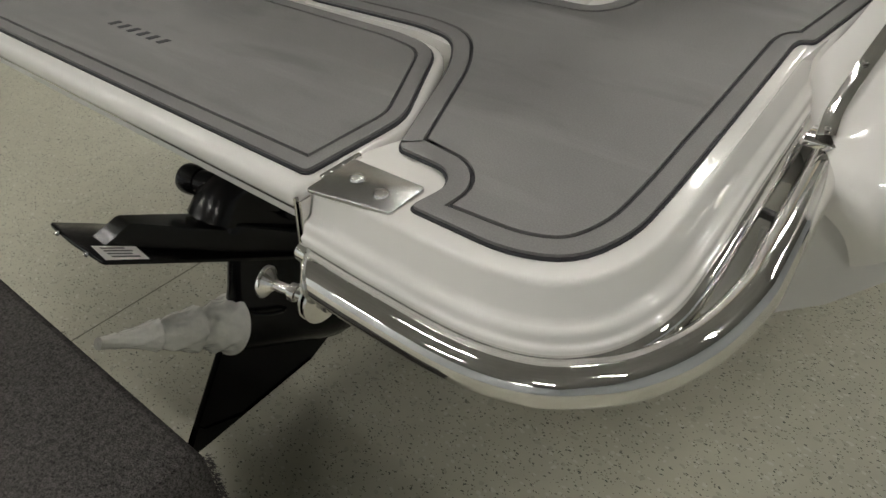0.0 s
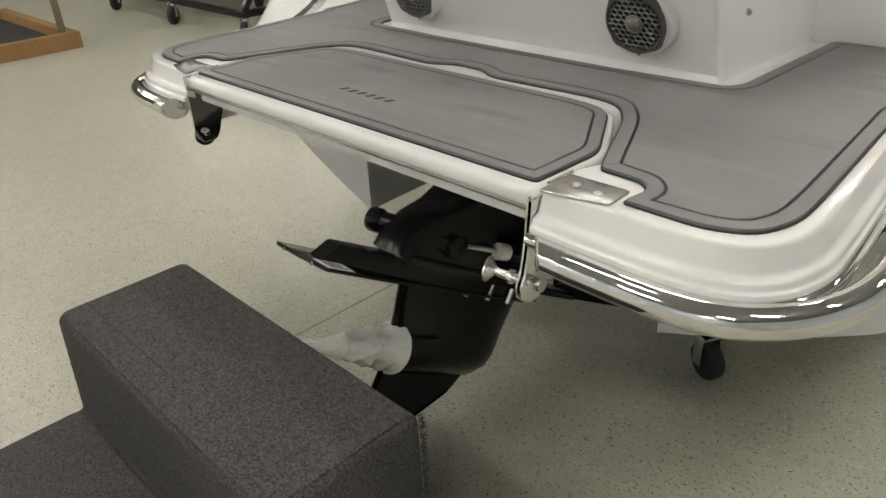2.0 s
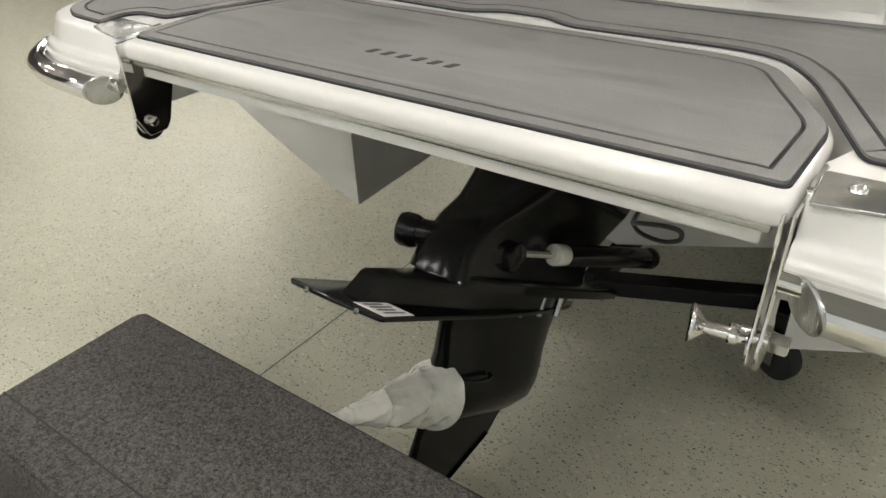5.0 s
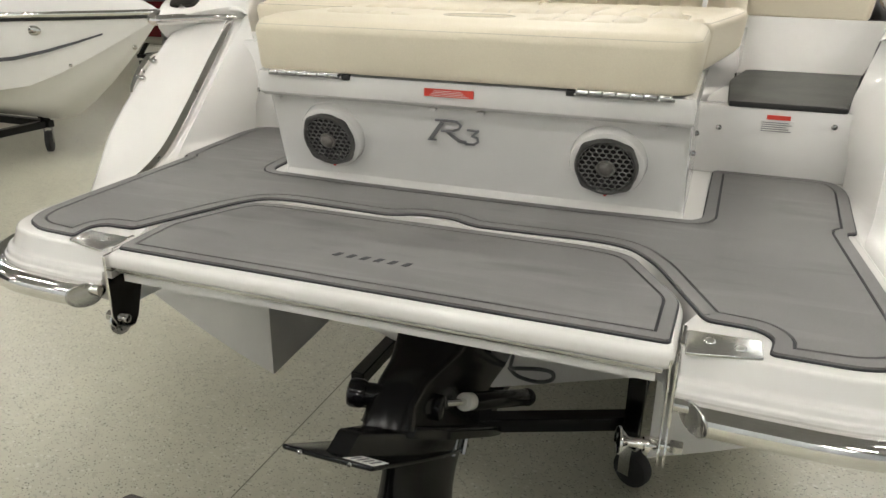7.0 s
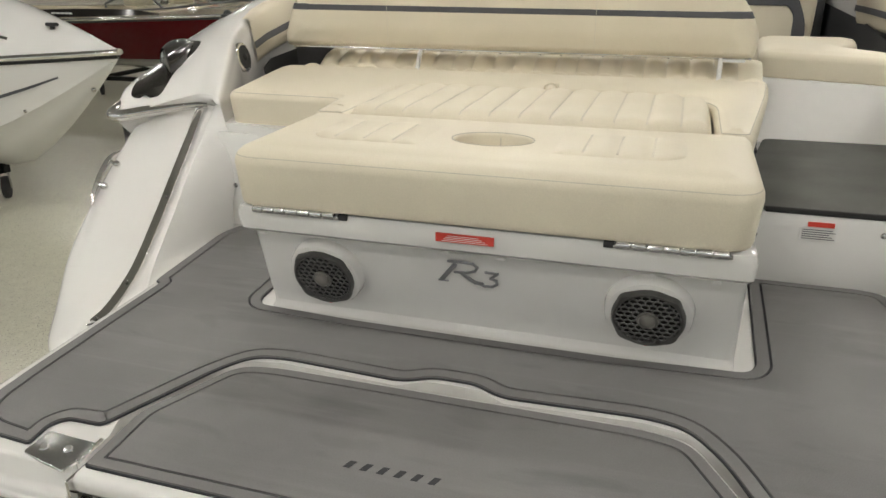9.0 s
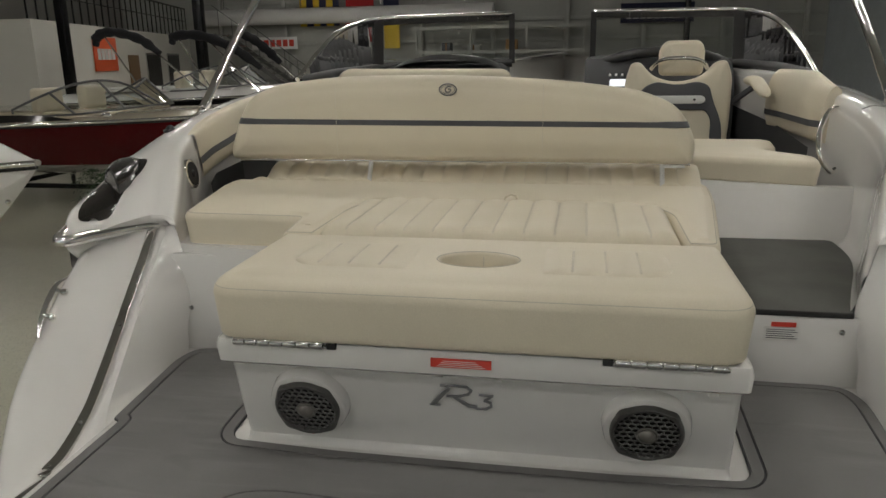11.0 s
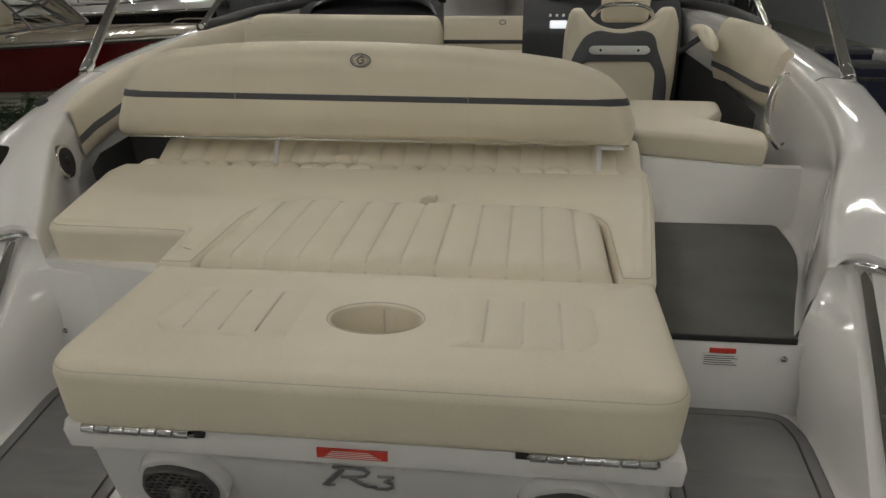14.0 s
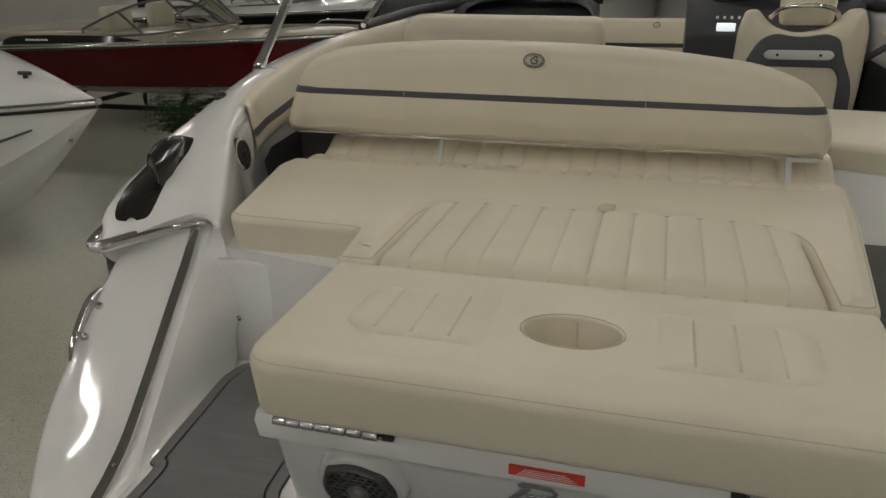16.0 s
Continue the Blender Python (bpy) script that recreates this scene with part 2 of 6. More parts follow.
def tube(pts, r, n=14, closed=False):
    """A round tube along the points; r may be a list."""
    P = [Vector([float(c) for c in p]) for p in pts]
    m = len(P)
    R = r if isinstance(r, (list, tuple)) else [r] * m
    T = []
    for i in range(m):
        a, b = (P[i - 1], P[(i + 1) % m]) if closed else (P[max(i - 1, 0)], P[min(i + 1, m - 1)])
        T.append((b - a).normalized())
    u = T[0].orthogonal().normalized()
    rings = []
    for i in range(m):
        u = (u - T[i] * u.dot(T[i])).normalized()
        v = T[i].cross(u)
        rings.append([P[i] + R[i] * (math.cos(2 * math.pi * k / n) * u + math.sin(2 * math.pi * k / n) * v) for k in range(n)])
    if closed:
        rings.append(rings[0])
        bm = loft(rings, True)
        bmesh.ops.remove_doubles(bm, verts=bm.verts, dist=1e-6)
        return bm
    return loft(rings, True, True)


def rounded(pts, radius, n=5, step=0.045):
    """A closed 2D outline with its corners rounded; radius: one number or one for each corner."""
    P = [np.array(p[:2], float) for p in pts]
    m = len(P)
    out = []
    for i in range(m):
        a, b, c = P[i - 1], P[i], P[(i + 1) % m]
        r = radius[i] if isinstance(radius, (list, tuple)) else radius
        u, v = (a - b), (c - b)
        lu, lv = np.linalg.norm(u), np.linalg.norm(v)
        k = min(r, lu * 0.48, lv * 0.48)
        if k < 1e-5:
            out.append(b)
            continue
        p, q = b + u / lu * k, b + v / lv * k
        for s in range(n + 1):
            t = s / n
            out.append((1 - t) ** 2 * p + 2 * t * (1 - t) * b + t * t * q)
    full = []
    for p, q in zip(out, out[1:] + out[:1]):
        k = max(1, int(np.linalg.norm(q - p) / step)) if step else 1
        full += [p + (q - p) * i / k for i in range(k)]
    return full


def inset(pts, d):
    """The closed outline (counter-clockwise) moved inward by d, with as many points; points that would cross over are drawn together."""
    P = np.array([p[:2] for p in pts], float)
    if abs(d) < 1e-9:
        return list(P)
    m = len(P)
    out = []
    for i in range(m):
        e, f = P[i] - P[i - 1], P[(i + 1) % m] - P[i]
        e, f = e / (np.linalg.norm(e) + 1e-9), f / (np.linalg.norm(f) + 1e-9)
        n1, n2 = np.array((-e[1], e[0])), np.array((-f[1], f[0]))
        h = n1 + n2
        h = h / (np.linalg.norm(h) + 1e-9)
        out.append(P[i] + h * d / max(0.45, h @ n1))
    out = np.array(out)
    A, B = P, np.roll(P, -1, axis=0)
    E = B - A
    L2 = (E ** 2).sum(1) + 1e-12
    good = []
    for q in out:
        t = np.clip(((q - A) * E).sum(1) / L2, 0, 1)
        good.append(np.sqrt((((A + E * t[:, None]) - q) ** 2).sum(1).min()) > abs(d) * 0.97 - 1e-6)
    if not any(good):
        return list(out)
    res = [None] * m
    for i in range(m):
        if good[i]:
            res[i] = out[i]
            continue
        a = next(k for k in range(1, m + 1) if good[(i - k) % m])
        b = next(k for k in range(1, m + 1) if good[(i + k) % m])
        ia, ib = (i - a) % m, (i + b) % m
        u, v = P[ia] - P[ia - 1], P[(ib + 1) % m] - P[ib]
        den = u[0] * v[1] - u[1] * v[0]
        mid = (out[ia] + out[ib]) / 2
        if abs(den) > 1e-3 * np.linalg.norm(u) * np.linalg.norm(v):
            w = out[ib] - out[ia]
            x = out[ia] + u * (w[0] * v[1] - w[1] * v[0]) / den
            if np.linalg.norm(x - mid) < 1.2 * np.linalg.norm(w) + 1e-6:
                mid = x
        res[i] = mid
    return res


def sheet(pts, z0, z1):
    """A thin mat over an outline: sides and top, open below where it lies on its support."""
    P = []
    for p in pts:
        if not P or np.hypot(p[0] - P[-1][0], p[1] - P[-1][1]) > 0.0015:
            P.append(p)
    bm = loft([[(*p[:2], z0) for p in P], [(*p[:2], z1) for p in P]], True)
    rim = [e for e in bm.edges if all(abs(v.co.z - z1) < 1e-6 for v in e.verts)]
    bmesh.ops.triangle_fill(bm, use_beauty=True, use_dissolve=False, edges=rim)
    return bm


def slab(pts, z0, z1, r=0.0, seg=3, r_low=0.0):
    """A plate over a closed outline, its upper edge rounded by r and its lower edge by r_low."""
    rings = []
    if r_low:
        for k in range(seg):
            a = math.pi / 2 * k / seg
            rings.append([(*p, z0 + r_low * (1 - math.sin(a))) for p in inset(pts, r_low * (1 - math.cos(a)))])
        rings = [[(*p, z0 + r_low * (1 - math.cos(math.pi / 2 * k / seg))) for p in inset(pts, r_low * (1 - math.sin(math.pi / 2 * k / seg)))] for k in range(seg)]
        rings.append([(*p, z0 + r_low) for p in pts])
    else:
        rings.append([(*p[:2], z0) for p in pts])
    if r:
        for k in range(seg + 1):
            a = math.pi / 2 * k / seg
            rings.append([(*p, z1 - r * (1 - math.sin(a))) for p in inset(pts, r * (1 - math.cos(a)))])
    else:
        rings.append([(*p[:2], z1) for p in pts])
    return loft(rings, True, True)


def band(pts, d0, d1, z0, z1):
    """A closed flat band between two insets of an outline, with thickness."""
    a, b = inset(pts, d0) if d0 else [p[:2] for p in pts], inset(pts, d1)
    rings = [[(*p, z0) for p in a], [(*p, z1) for p in a], [(*p, z1) for p in b], [(*p, z0) for p in b]]
    rings.append(rings[0])
    bm = loft(rings, True)
    bmesh.ops.remove_doubles(bm, verts=bm.verts, dist=1e-6)
    return bm


def grid(fn, nu, nv):
    """A surface of points fn(u, v), u and v from 0 to 1."""
    return loft([[fn(i / nu, j / nv) for i in range(nu + 1)] for j in range(nv + 1)])


def flat(pts):
    bm = bmesh.new()
    bm.faces.new([bm.verts.new(tuple(float(c) for c in p)) for p in pts])
    return bm


def mirror(pts):
    """The points of the starboard half (in order) followed by their port twins, as one outline."""
    return [tuple(p) for p in pts] + [(-p[0], *p[1:]) for p in reversed(pts)]

# ---- the hall ----
X0, X1, Y0, Y1, H = -18.0, 8.0, -9.0, 26.0, 5.6
structure("floor", box(X0 - 0.3, X1 + 0.3, Y0 - 0.3, Y1 + 0.3, -0.2, 0.0), FLOOR, "pale speckled vinyl floor of a showroom", "floor")
structure("floor_joint", box(-0.6572, -0.6528, Y0, Y1, 0.0, 0.0008), SEAM, "thin dark joint between floor sheets", "floor joint")
structure("ceiling", box(X0 - 0.3, X1 + 0.3, Y0 - 0.3, Y1 + 0.3, H, H + 0.25), CEIL, "grey roof deck over the showroom", "ceiling")
structure("wall_north", box(X0 - 0.3, X1 + 0.3, Y1, Y1 + 0.3, 0, H), WALL, "pale painted metal end wall", "wall")
structure("wall_south", box(X0 - 0.3, X1 + 0.3, Y0 - 0.3, Y0, 0, H), WALL_BLUE, "grey-blue painted end wall", "wall")
# west wall: the gloom of that side is put into its colour
structure("wall_west", box(X0 - 0.3, X0, Y0, Y1, 0, H), material("unlit_grey_wall", (0.07, 0.07, 0.068), rough=0.8, spread=0.1, grain=8), "side wall, its colour darkened for the unlit west side", "wall")
structure("wall_east", box(X1, X1 + 0.3, Y0, Y1, 0, H), WALL_BLUE, "grey-blue painted side wall", "wall")


def ceiling_lamp(x, y, z=5.0):
    t = thing("strip_lamp", "white strip lamp with two lit tubes, hung from the roof", "ceiling lamp", (x, y, z), "hall lamps")
    part("housing", box(x - 0.62, x + 0.62, y - 0.085, y + 0.085, z + 0.03, z + 0.09, 0.01), WALL, t)
    for k in (-0.036, 0.036):
        part("lamp_tube", cyl((x - 0.6, y + k, z), (x + 0.6, y + k, z), 0.02, n=10), LAMP, t, "lit white tube")
    for k in (-0.5, 0.5):
        part("chain", cyl((x + k, y, z + 0.09), (x + k, y, H), 0.006, n=6), STEEL, t)
    return t


for lx in (-13.8, -9.6, -5.4, -1.2, 3.0):
    for ly in (-7.6, -4.2, -0.75, 2.6, 5.9, 9.2, 12.7, 16.2, 20.0):
        if (lx == -1.2 and ly < -7) or (lx == -5.4 and 5 < ly < 7) or (lx < -5 and 0 < ly < 12 and round(ly) % 2) or (ly > 10 and lx == -1.2) or (ly > 14 and lx not in (-9.6, -5.4)):
            continue
        ceiling_lamp(lx, ly)

# ---- the boat: shell and platform ----
boat = thing("motorboat", "white gelcoat motorboat with grey deck mats on a wheeled cradle", "boat", (0, 0, 0.35))
DECK = 0.985

# inner and outer line of the side decks: y, inner x, inner z, outer x, outer z
SIDE = [(0.50, 0.945, 1.385, 1.225, 1.347), (0.66, 0.98, 1.437, 1.29, 1.400), (0.85, 1.045, 1.500, 1.335, 1.455), (1.05, 1.12, 1.545, 1.36, 1.50),
        (1.30, 1.165, 1.60, 1.365, 1.545), (1.65, 1.18, 1.655, 1.395, 1.60), (2.3, 1.17, 1.71, 1.40, 1.655), (3.2, 1.10, 1.745, 1.34, 1.69),
        (4.2, 0.86, 1.78, 1.10, 1.72), (5.2, 0.48, 1.80, 0.66, 1.75), (5.9, 0.10, 1.82, 0.20, 1.78), (6.1, 0.0, 1.82, 0.02, 1.79)]


def side_section(y, xi, zi, xo, zo, s):
    w = max(xo - xi, 0.02)
    low = max(xi - 0.072, 0.0)
    k = min(1.0, max(0.0, (6.1 - y) / 2.5))
    a = min(0.016, 0.1 * w)
    ring = [(low, 1.172), (max(xi - 0.052 * k, low), 1.186), (xi - 0.038 * k, 1.212), (xi - 0.030 * k, 1.27), (xi - 0.017 * k, zi - 0.09), (xi - 0.008 * k, zi - 0.045), (xi - 0.003, zi - 0.022), (xi + 0.25 * a, zi - 0.008), (xi + a, zi - 0.001), (xi + 0.16 * w, zi + 0.003), (xi + 0.32 * w, zi + 0.002), (xi + 0.55 * w, zi - 0.010), (xi + 0.80 * w, zi - 0.030),
            (xo - 0.022, zo + 0.004), (xo - 0.007, zo - 0.006), (xo, zo - 0.026), (xo - 0.012 * k, zo - 0.06), (xo - 0.05 * k, 1.15), (xo - 0.12 * k, 0.9), (max(xo - 0.24, 0) * k, 0.72), (max(xo - 0.6, 0) * k, 0.55), (0.35 * k, 0.42), (0.0, 0.36)]
    out = []
    for x, z in spline(ring, 4):
        yy = y
        if y < 0.6 and z > 1.165 and x > 0.86 and (z > 1.26 or x < 1.1):
            yy = float(np.interp(x, (0.93, 0.985, 1.04, 1.085, 1.15, 1.185, 1.205, 1.22), (0.55, 0.58, 0.59, 0.545, 0.465, 0.415, 0.41, 0.43)))
        elif y < 0.7 and z > 1.165 and x > 0.86 and (z > 1.26 or x < 1.1):
            yy = float(np.interp(x, (0.93, 1.07, 1.25), (0.66, 0.69, 0.54)))
        out.append((s * x, yy, z))
    return out


DECKS = {}
for s in (1, -1):
    DECKS[s] = part("side_deck", loft([[tuple(p) for p in r] for r in zip(*[spline([(x, y, z) for x, y, z in line], 3) for line in zip(*[side_section(*q, s) for q in SIDE])])]), GEL, boat)
    # quarter wing: surface from its inner ridge over the trim line to the hull side
    W = [[(1.005, 0.622, 1.345), (1.042, 0.612, 1.345), (1.15, 0.51, 1.325), (1.205, 0.445, 1.285), (1.25, 0.55, 1.20)],
         [(0.990, 0.448, 1.222), (1.024, 0.436, 1.215), (1.13, 0.37, 1.222), (1.20, 0.30, 1.19), (1.235, 0.37, 1.09)],
         [(0.962, 0.266, 1.098), (0.999, 0.238, 1.075), (1.09, 0.17, 1.085), (1.178, 0.11, 1.06), (1.215, 0.18, 0.97)],
         [(0.934, 0.120, 1.012), (0.977, 0.085, 0.982), (1.06, 0.01, 0.985), (1.13, -0.05, 0.95), (1.175, 0.03, 0.86)],
         [(0.915, 0.050, 0.965), (0.968, -0.040, 0.940), (1.02, -0.13, 0.930), (1.085, -0.16, 0.885), (1.13, -0.06, 0.78)],
         [(0.930, 0.000, 0.87), (0.972, -0.080, 0.87), (1.00, -0.14, 0.87), (1.05, -0.14, 0.83), (1.07, -0.06, 0.70)]]
    cols = [spline([r[i] for r in W], 5) for i in range(5)]
    rows = [spline([c[k] for c in cols], 5) for k in range(len(cols[0]))]
    part("quarter_wing", loft([[(s * p[0], p[1], p[2]) for p in r] for r in rows]), GEL, boat, "glossy white quarter sweeping down to the platform")
    # flat inner cheek of the wing
    L = spline([(0.948, 0.560, 1.368), (0.922, 0.552, 1.27), (0.905, 0.550, 1.18), (0.920, 0.520, 1.06), (0.920, 0.500, 0.984), (0.902, 0.28, 0.984), (0.888, 0.06, 0.984), (0.90, 0.03, 0.95)], 5)
    part("wing_cheek", loft([[(s * a[0], a[1], a[2]) for a in (p, (np.array(p) * 0.5 + np.array(q) * 0.5), q)] for p, q in zip(cols[0], [L[int(round(i * (len(L) - 1) / (len(cols[0]) - 1)))] for i in range(len(cols[0]))])]), GEL, boat)
    # chrome trim strip along the wing
    st = spline([(0.982, -0.092, 0.936), (0.974, -0.03, 0.951), (0.979, 0.085, 0.992), (1.000, 0.238, 1.084), (1.025, 0.436, 1.224), (1.041, 0.602, 1.345)], 8)
    strip = part("trim_strip", loft([[(s * (p[0] + o), p[1] - abs(o) * 0.1, p[2] + z) for o, z in ((-0.0125, -0.004), (-0.012, 0.0012), (-0.011, 0.0026), (0.011, 0.0082), (0.012, 0.0078), (0.0125, 0.002))] for p in st]), CHROME, boat, "polished steel trim strip")
    for k in (1, 14, 27):
        p = st[k]
        part("screw", ball((s * p[0], p[1], p[2] + 0.009), 0.005, 1, 1, 0.5, 10), STEEL, strip)

# platform body with its moulded rim
MAT_R = [(0.0, -0.170), (0.045, -0.171), (0.10, -0.202), (0.37, -0.190), (0.443, -0.204), (0.502, -0.278), (0.596, -0.490), (0.606, -0.503), (0.682, -0.506), (0.706, -0.531), (0.697, -0.588),
         (0.83, -0.588), (0.892, -0.560), (0.918, -0.490), (0.915, -0.40), (0.880, 0.045), (0.882, 0.066), (0.900, 0.075), (0.902, 0.09), (0.925, 0.44), (0.90, 0.52), (0.84, 0.535), (0.60, 0.535), (0.585, 0.52), (0.575, 0.06), (0.555, 0.028), (0.3, 0.014), (0.0, 0.012)]
half = rounded(MAT_R, [0, 0.03, 0.03, 0.05, 0.08, 0.06, 0.01, 0.01, 0.03, 0.03, 0.012, 0.06, 0.08, 0.1, 0.1, 0.006, 0.006, 0.006, 0.01, 0.08, 0.08, 0.06, 0.03, 0.03, 0.03, 0.03, 0.0, 0], 4)
half = [p for p in half if p[0] > 1e-4]
MAT_OUT = [tuple(p) for p in half] + [(-p[0], p[1]) for p in reversed(half)]
area = sum(a[0] * b[1] - b[0] * a[1] for a, b in zip(MAT_OUT, MAT_OUT[1:] + MAT_OUT[:1]))
if area < 0:
    MAT_OUT.reverse()

PATH_R = spline([(0.575, -0.602), (0.70, -0.606), (0.83, -0.603), (0.900, -0.572), (0.930, -0.50), (0.928, -0.40), (0.910, -0.20), (0.893, 0.02), (0.885, 0.12)], 8)


def along(path, profile, s):
    """Sweeps a profile of (outward, z) along a plan path; s mirrors it to port."""
    rings = []
    for i, p in enumerate(path):
        a, b = path[max(i - 1, 0)], path[min(i + 1, len(path) - 1)]
        d = np.array(b) - np.array(a)
        d = d / np.linalg.norm(d)
        n = np.array((d[1], -d[0]))
        rings.append([(s * (p[0] + n[0] * o), p[1] + n[1] * o, z) for o, z in profile])
    return rings


def filleted(corners, n=5, hold=0.0012):
    """A profile of (outward, z, radius) corners, each rounded, with short straight runs held flat beside the bends."""
    out = []
    for k, (x, z, r) in enumerate(corners):
        p = np.array((x, z))
        if r <= 0 or k in (0, len(corners) - 1):
            out.append((x, z))
            continue
        a, b = np.array(corners[k - 1][:2]) - p, np.array(corners[k + 1][:2]) - p
        la, lb = np.linalg.norm(a), np.linalg.norm(b)
        a, b = a / la, b / lb
        q = min(r, 0.42 * la, 0.42 * lb)
        out.append(tuple(p + a * min(q + hold, 0.48 * la)))
        for i in range(n + 1):
            u = i / n
            out.append(tuple((1 - u) ** 2 * (p + a * q) + 2 * u * (1 - u) * p + u * u * (p + b * q)))
        out.append(tuple(p + b * min(q + hold, 0.48 * lb)))
    return out


# deck edge, steep face, ledge with a bead, second face above the rails
RIM = filleted([(-0.03, DECK, 0), (0.0085, DECK, 0.006), (0.0225, 0.9455, 0.006), (0.0345, 0.9425, 0.005), (0.0370, 0.9300, 0.003), (0.0425, 0.9275, 0.003), (0.0410, 0.9120, 0.003), (0.028, 0.904, 0.002), (-0.1, 0.900, 0)])
for s in (1, -1):
    rings = along(PATH_R, RIM, s)
    part("platform_rim", loft(rings, True, True), GEL, boat, "glossy white moulded rim of the swim platform")
deck_out = [(0.0, -0.180), (0.06, -0.184), (0.11, -0.214), (0.37, -0.201), (0.45, -0.216), (0.518, -0.285), (0.590, -0.470), (0.572, -0.52), (0.572, -0.602), (0.70, -0.606), (0.83, -0.603), (0.900, -0.572), (0.933, -0.50), (0.935, -0.40), (0.902, 0.02), (0.93, 0.5), (0.93, 0.62), (0, 0.62)]
for s in (1, -1):
    part("platform_deck", slab([(s * p[0], p[1]) for p in deck_out], 0.90, DECK - 0.001), GEL, boat)
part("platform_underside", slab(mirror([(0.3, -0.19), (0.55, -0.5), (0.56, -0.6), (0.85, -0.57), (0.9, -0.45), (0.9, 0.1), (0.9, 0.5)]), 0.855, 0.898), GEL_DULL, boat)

mat = part("deck_mat", slab(MAT_OUT, DECK, DECK + 0.003), MAT_DARK, boat, "charcoal core of the deck mat")
part("mat_border", band(MAT_OUT, 0.0035, 0.028, DECK + 0.002, DECK + 0.007), MAT_GREY, mat, "grey foam border of the deck mat")
part("mat_field", sheet(inset(MAT_OUT, 0.034), DECK + 0.002, DECK + 0.007), MAT_WORN, mat, "brushed grey foam deck mat")

# folding centre panel of the platform
PAD_R = [(0.37, -0.231), (0.453, -0.249), (0.560, -0.438), (0.556, -0.607)]
pad = rounded(mirror(PAD_R), [0.05, 0.07, 0.03, 0.012, 0.012, 0.03, 0.07, 0.05], 5)
pad.reverse()
leaf_out = rounded(mirror([(0.37, -0.212), (0.455, -0.228), (0.568, -0.43), (0.566, -0.635)]), [0.06, 0.08, 0.04, 0.02, 0.02, 0.04, 0.08, 0.06], 5)
leaf_out.reverse()
leaf = part("folding_panel", slab(leaf_out, 0.952, DECK, 0.013, 4, 0.012), GEL, boat, "white hinged centre panel of the swim platform")
part("panel_mat", slab(pad, DECK - 0.002, DECK + 0.003), MAT_DARK, leaf, "charcoal core of the panel mat")
part("panel_mat_border", band(pad, 0.0035, 0.024, DECK + 0.002, DECK + 0.007), MAT_GREY, leaf)
part("panel_mat_field", slab(inset(pad, 0.0295), DECK + 0.002, DECK + 0.007), MAT_WORN, leaf, "brushed grey foam mat of the folding panel")
part("panel_edge_strip", box(-0.55, 0.55, -0.624, -0.605, 0.942, 0.952, 0.002), STEEL, leaf, "thin steel strip under the panel edge")
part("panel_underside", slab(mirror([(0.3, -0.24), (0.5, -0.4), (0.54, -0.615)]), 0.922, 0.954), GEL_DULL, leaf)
# dark word mark on the mat, as plain slanted bars
for k in range(6):
    x = -0.100 + 0.0296 * k
    part("mark_bar", slab([(x + 0.002, -0.485), (x + 0.0135, -0.485), (x + 0.0205, -0.467), (x + 0.009, -0.467)], DECK + 0.0060, DECK + 0.0078), MAT_DARK, leaf, "dark inlaid mark")

# hinge plates and support brackets of the folding panel
for s in (1, -1):
    hp = part("hinge_plate", slab([tuple(p) for p in (rounded([(s * 0.578, -0.628), (s * 0.690, -0.606), (s * 0.688, -0.545), (s * 0.576, -0.548)][::s], 0.006, 3))], DECK - 0.001, DECK + 0.004, 0.002), STEEL, boat, "brushed steel hinge plate")
    for sx, sy in ((0.612, -0.578), (0.657, -0.585)):
        part("screw", ball((s * sx, sy, DECK + 0.004), 0.0098, 1, 1, 0.55, 16), CHROME, hp)
    part("hinge_lip", bar((s * 0.574, -0.60, DECK + 0.001), (s * 0.574, -0.535, DECK + 0.001), 0.008), CHROME, hp)
    # vertical bracket below the joint
    dy, dz = (0.0, 0.0) if s > 0 else (0.020, 0.012)
    out = [(p[0] + dy, p[1] + dz) for p in rounded([(-0.664, 0.972), (-0.582, 0.972), (-0.566, 0.892), (-0.594, 0.812), (-0.606, 0.797), (-0.644, 0.797), (-0.664, 0.838)], [0.003, 0.003, 0.005, 0.003, 0.003, 0.003, 0.004], 3)]
    lobe = [(-0.630 + dy + 0.032 * math.cos(a), 0.815 + dz + 0.032 * math.sin(a)) for a in np.linspace(radians(-225), radians(45), 22)]
    outer = [(-0.606 + dy, 0.872 + dz), (-0.598 + dy, 0.905 + dz), (-0.600 + dy, 0.972), (-0.634 + dy, 0.972), (-0.640 + dy, 0.905 + dz), (-0.646 + dy, 0.868 + dz)]
    narrow = (lobe + outer)[::-1]
    for x0, x1, shape in (((0.5585, 0.5625, narrow), (0.5680, 0.5725, narrow)) if s > 0 else ((0.555, 0.5605, out), (0.5665, 0.572, narrow))):
        part("bracket_plate", loft([[(s * x, *p) for p in inset(shape[::-1], d)] for x, d in ((x0, 0.0012), (x0 + 0.0012, 0), (x1 - 0.0012, 0), (x1, 0.0012))], True, True), CHROME, boat, "polished steel bracket hanging under the platform")
    part("bracket_bolt", cyl((s * 0.545, -0.635 + dy, 0.824 + dz), (s * 0.592, -0.635 + dy, 0.824 + dz), 0.009, n=16, bev=0.002), CHROME, boat)
    part("bracket_nut", cyl((s * 0.576, -0.635 + dy, 0.824 + dz), (s * 0.596, -0.635 + dy, 0.824 + dz), 0.012, n=6, bev=0.002), STEEL, boat)
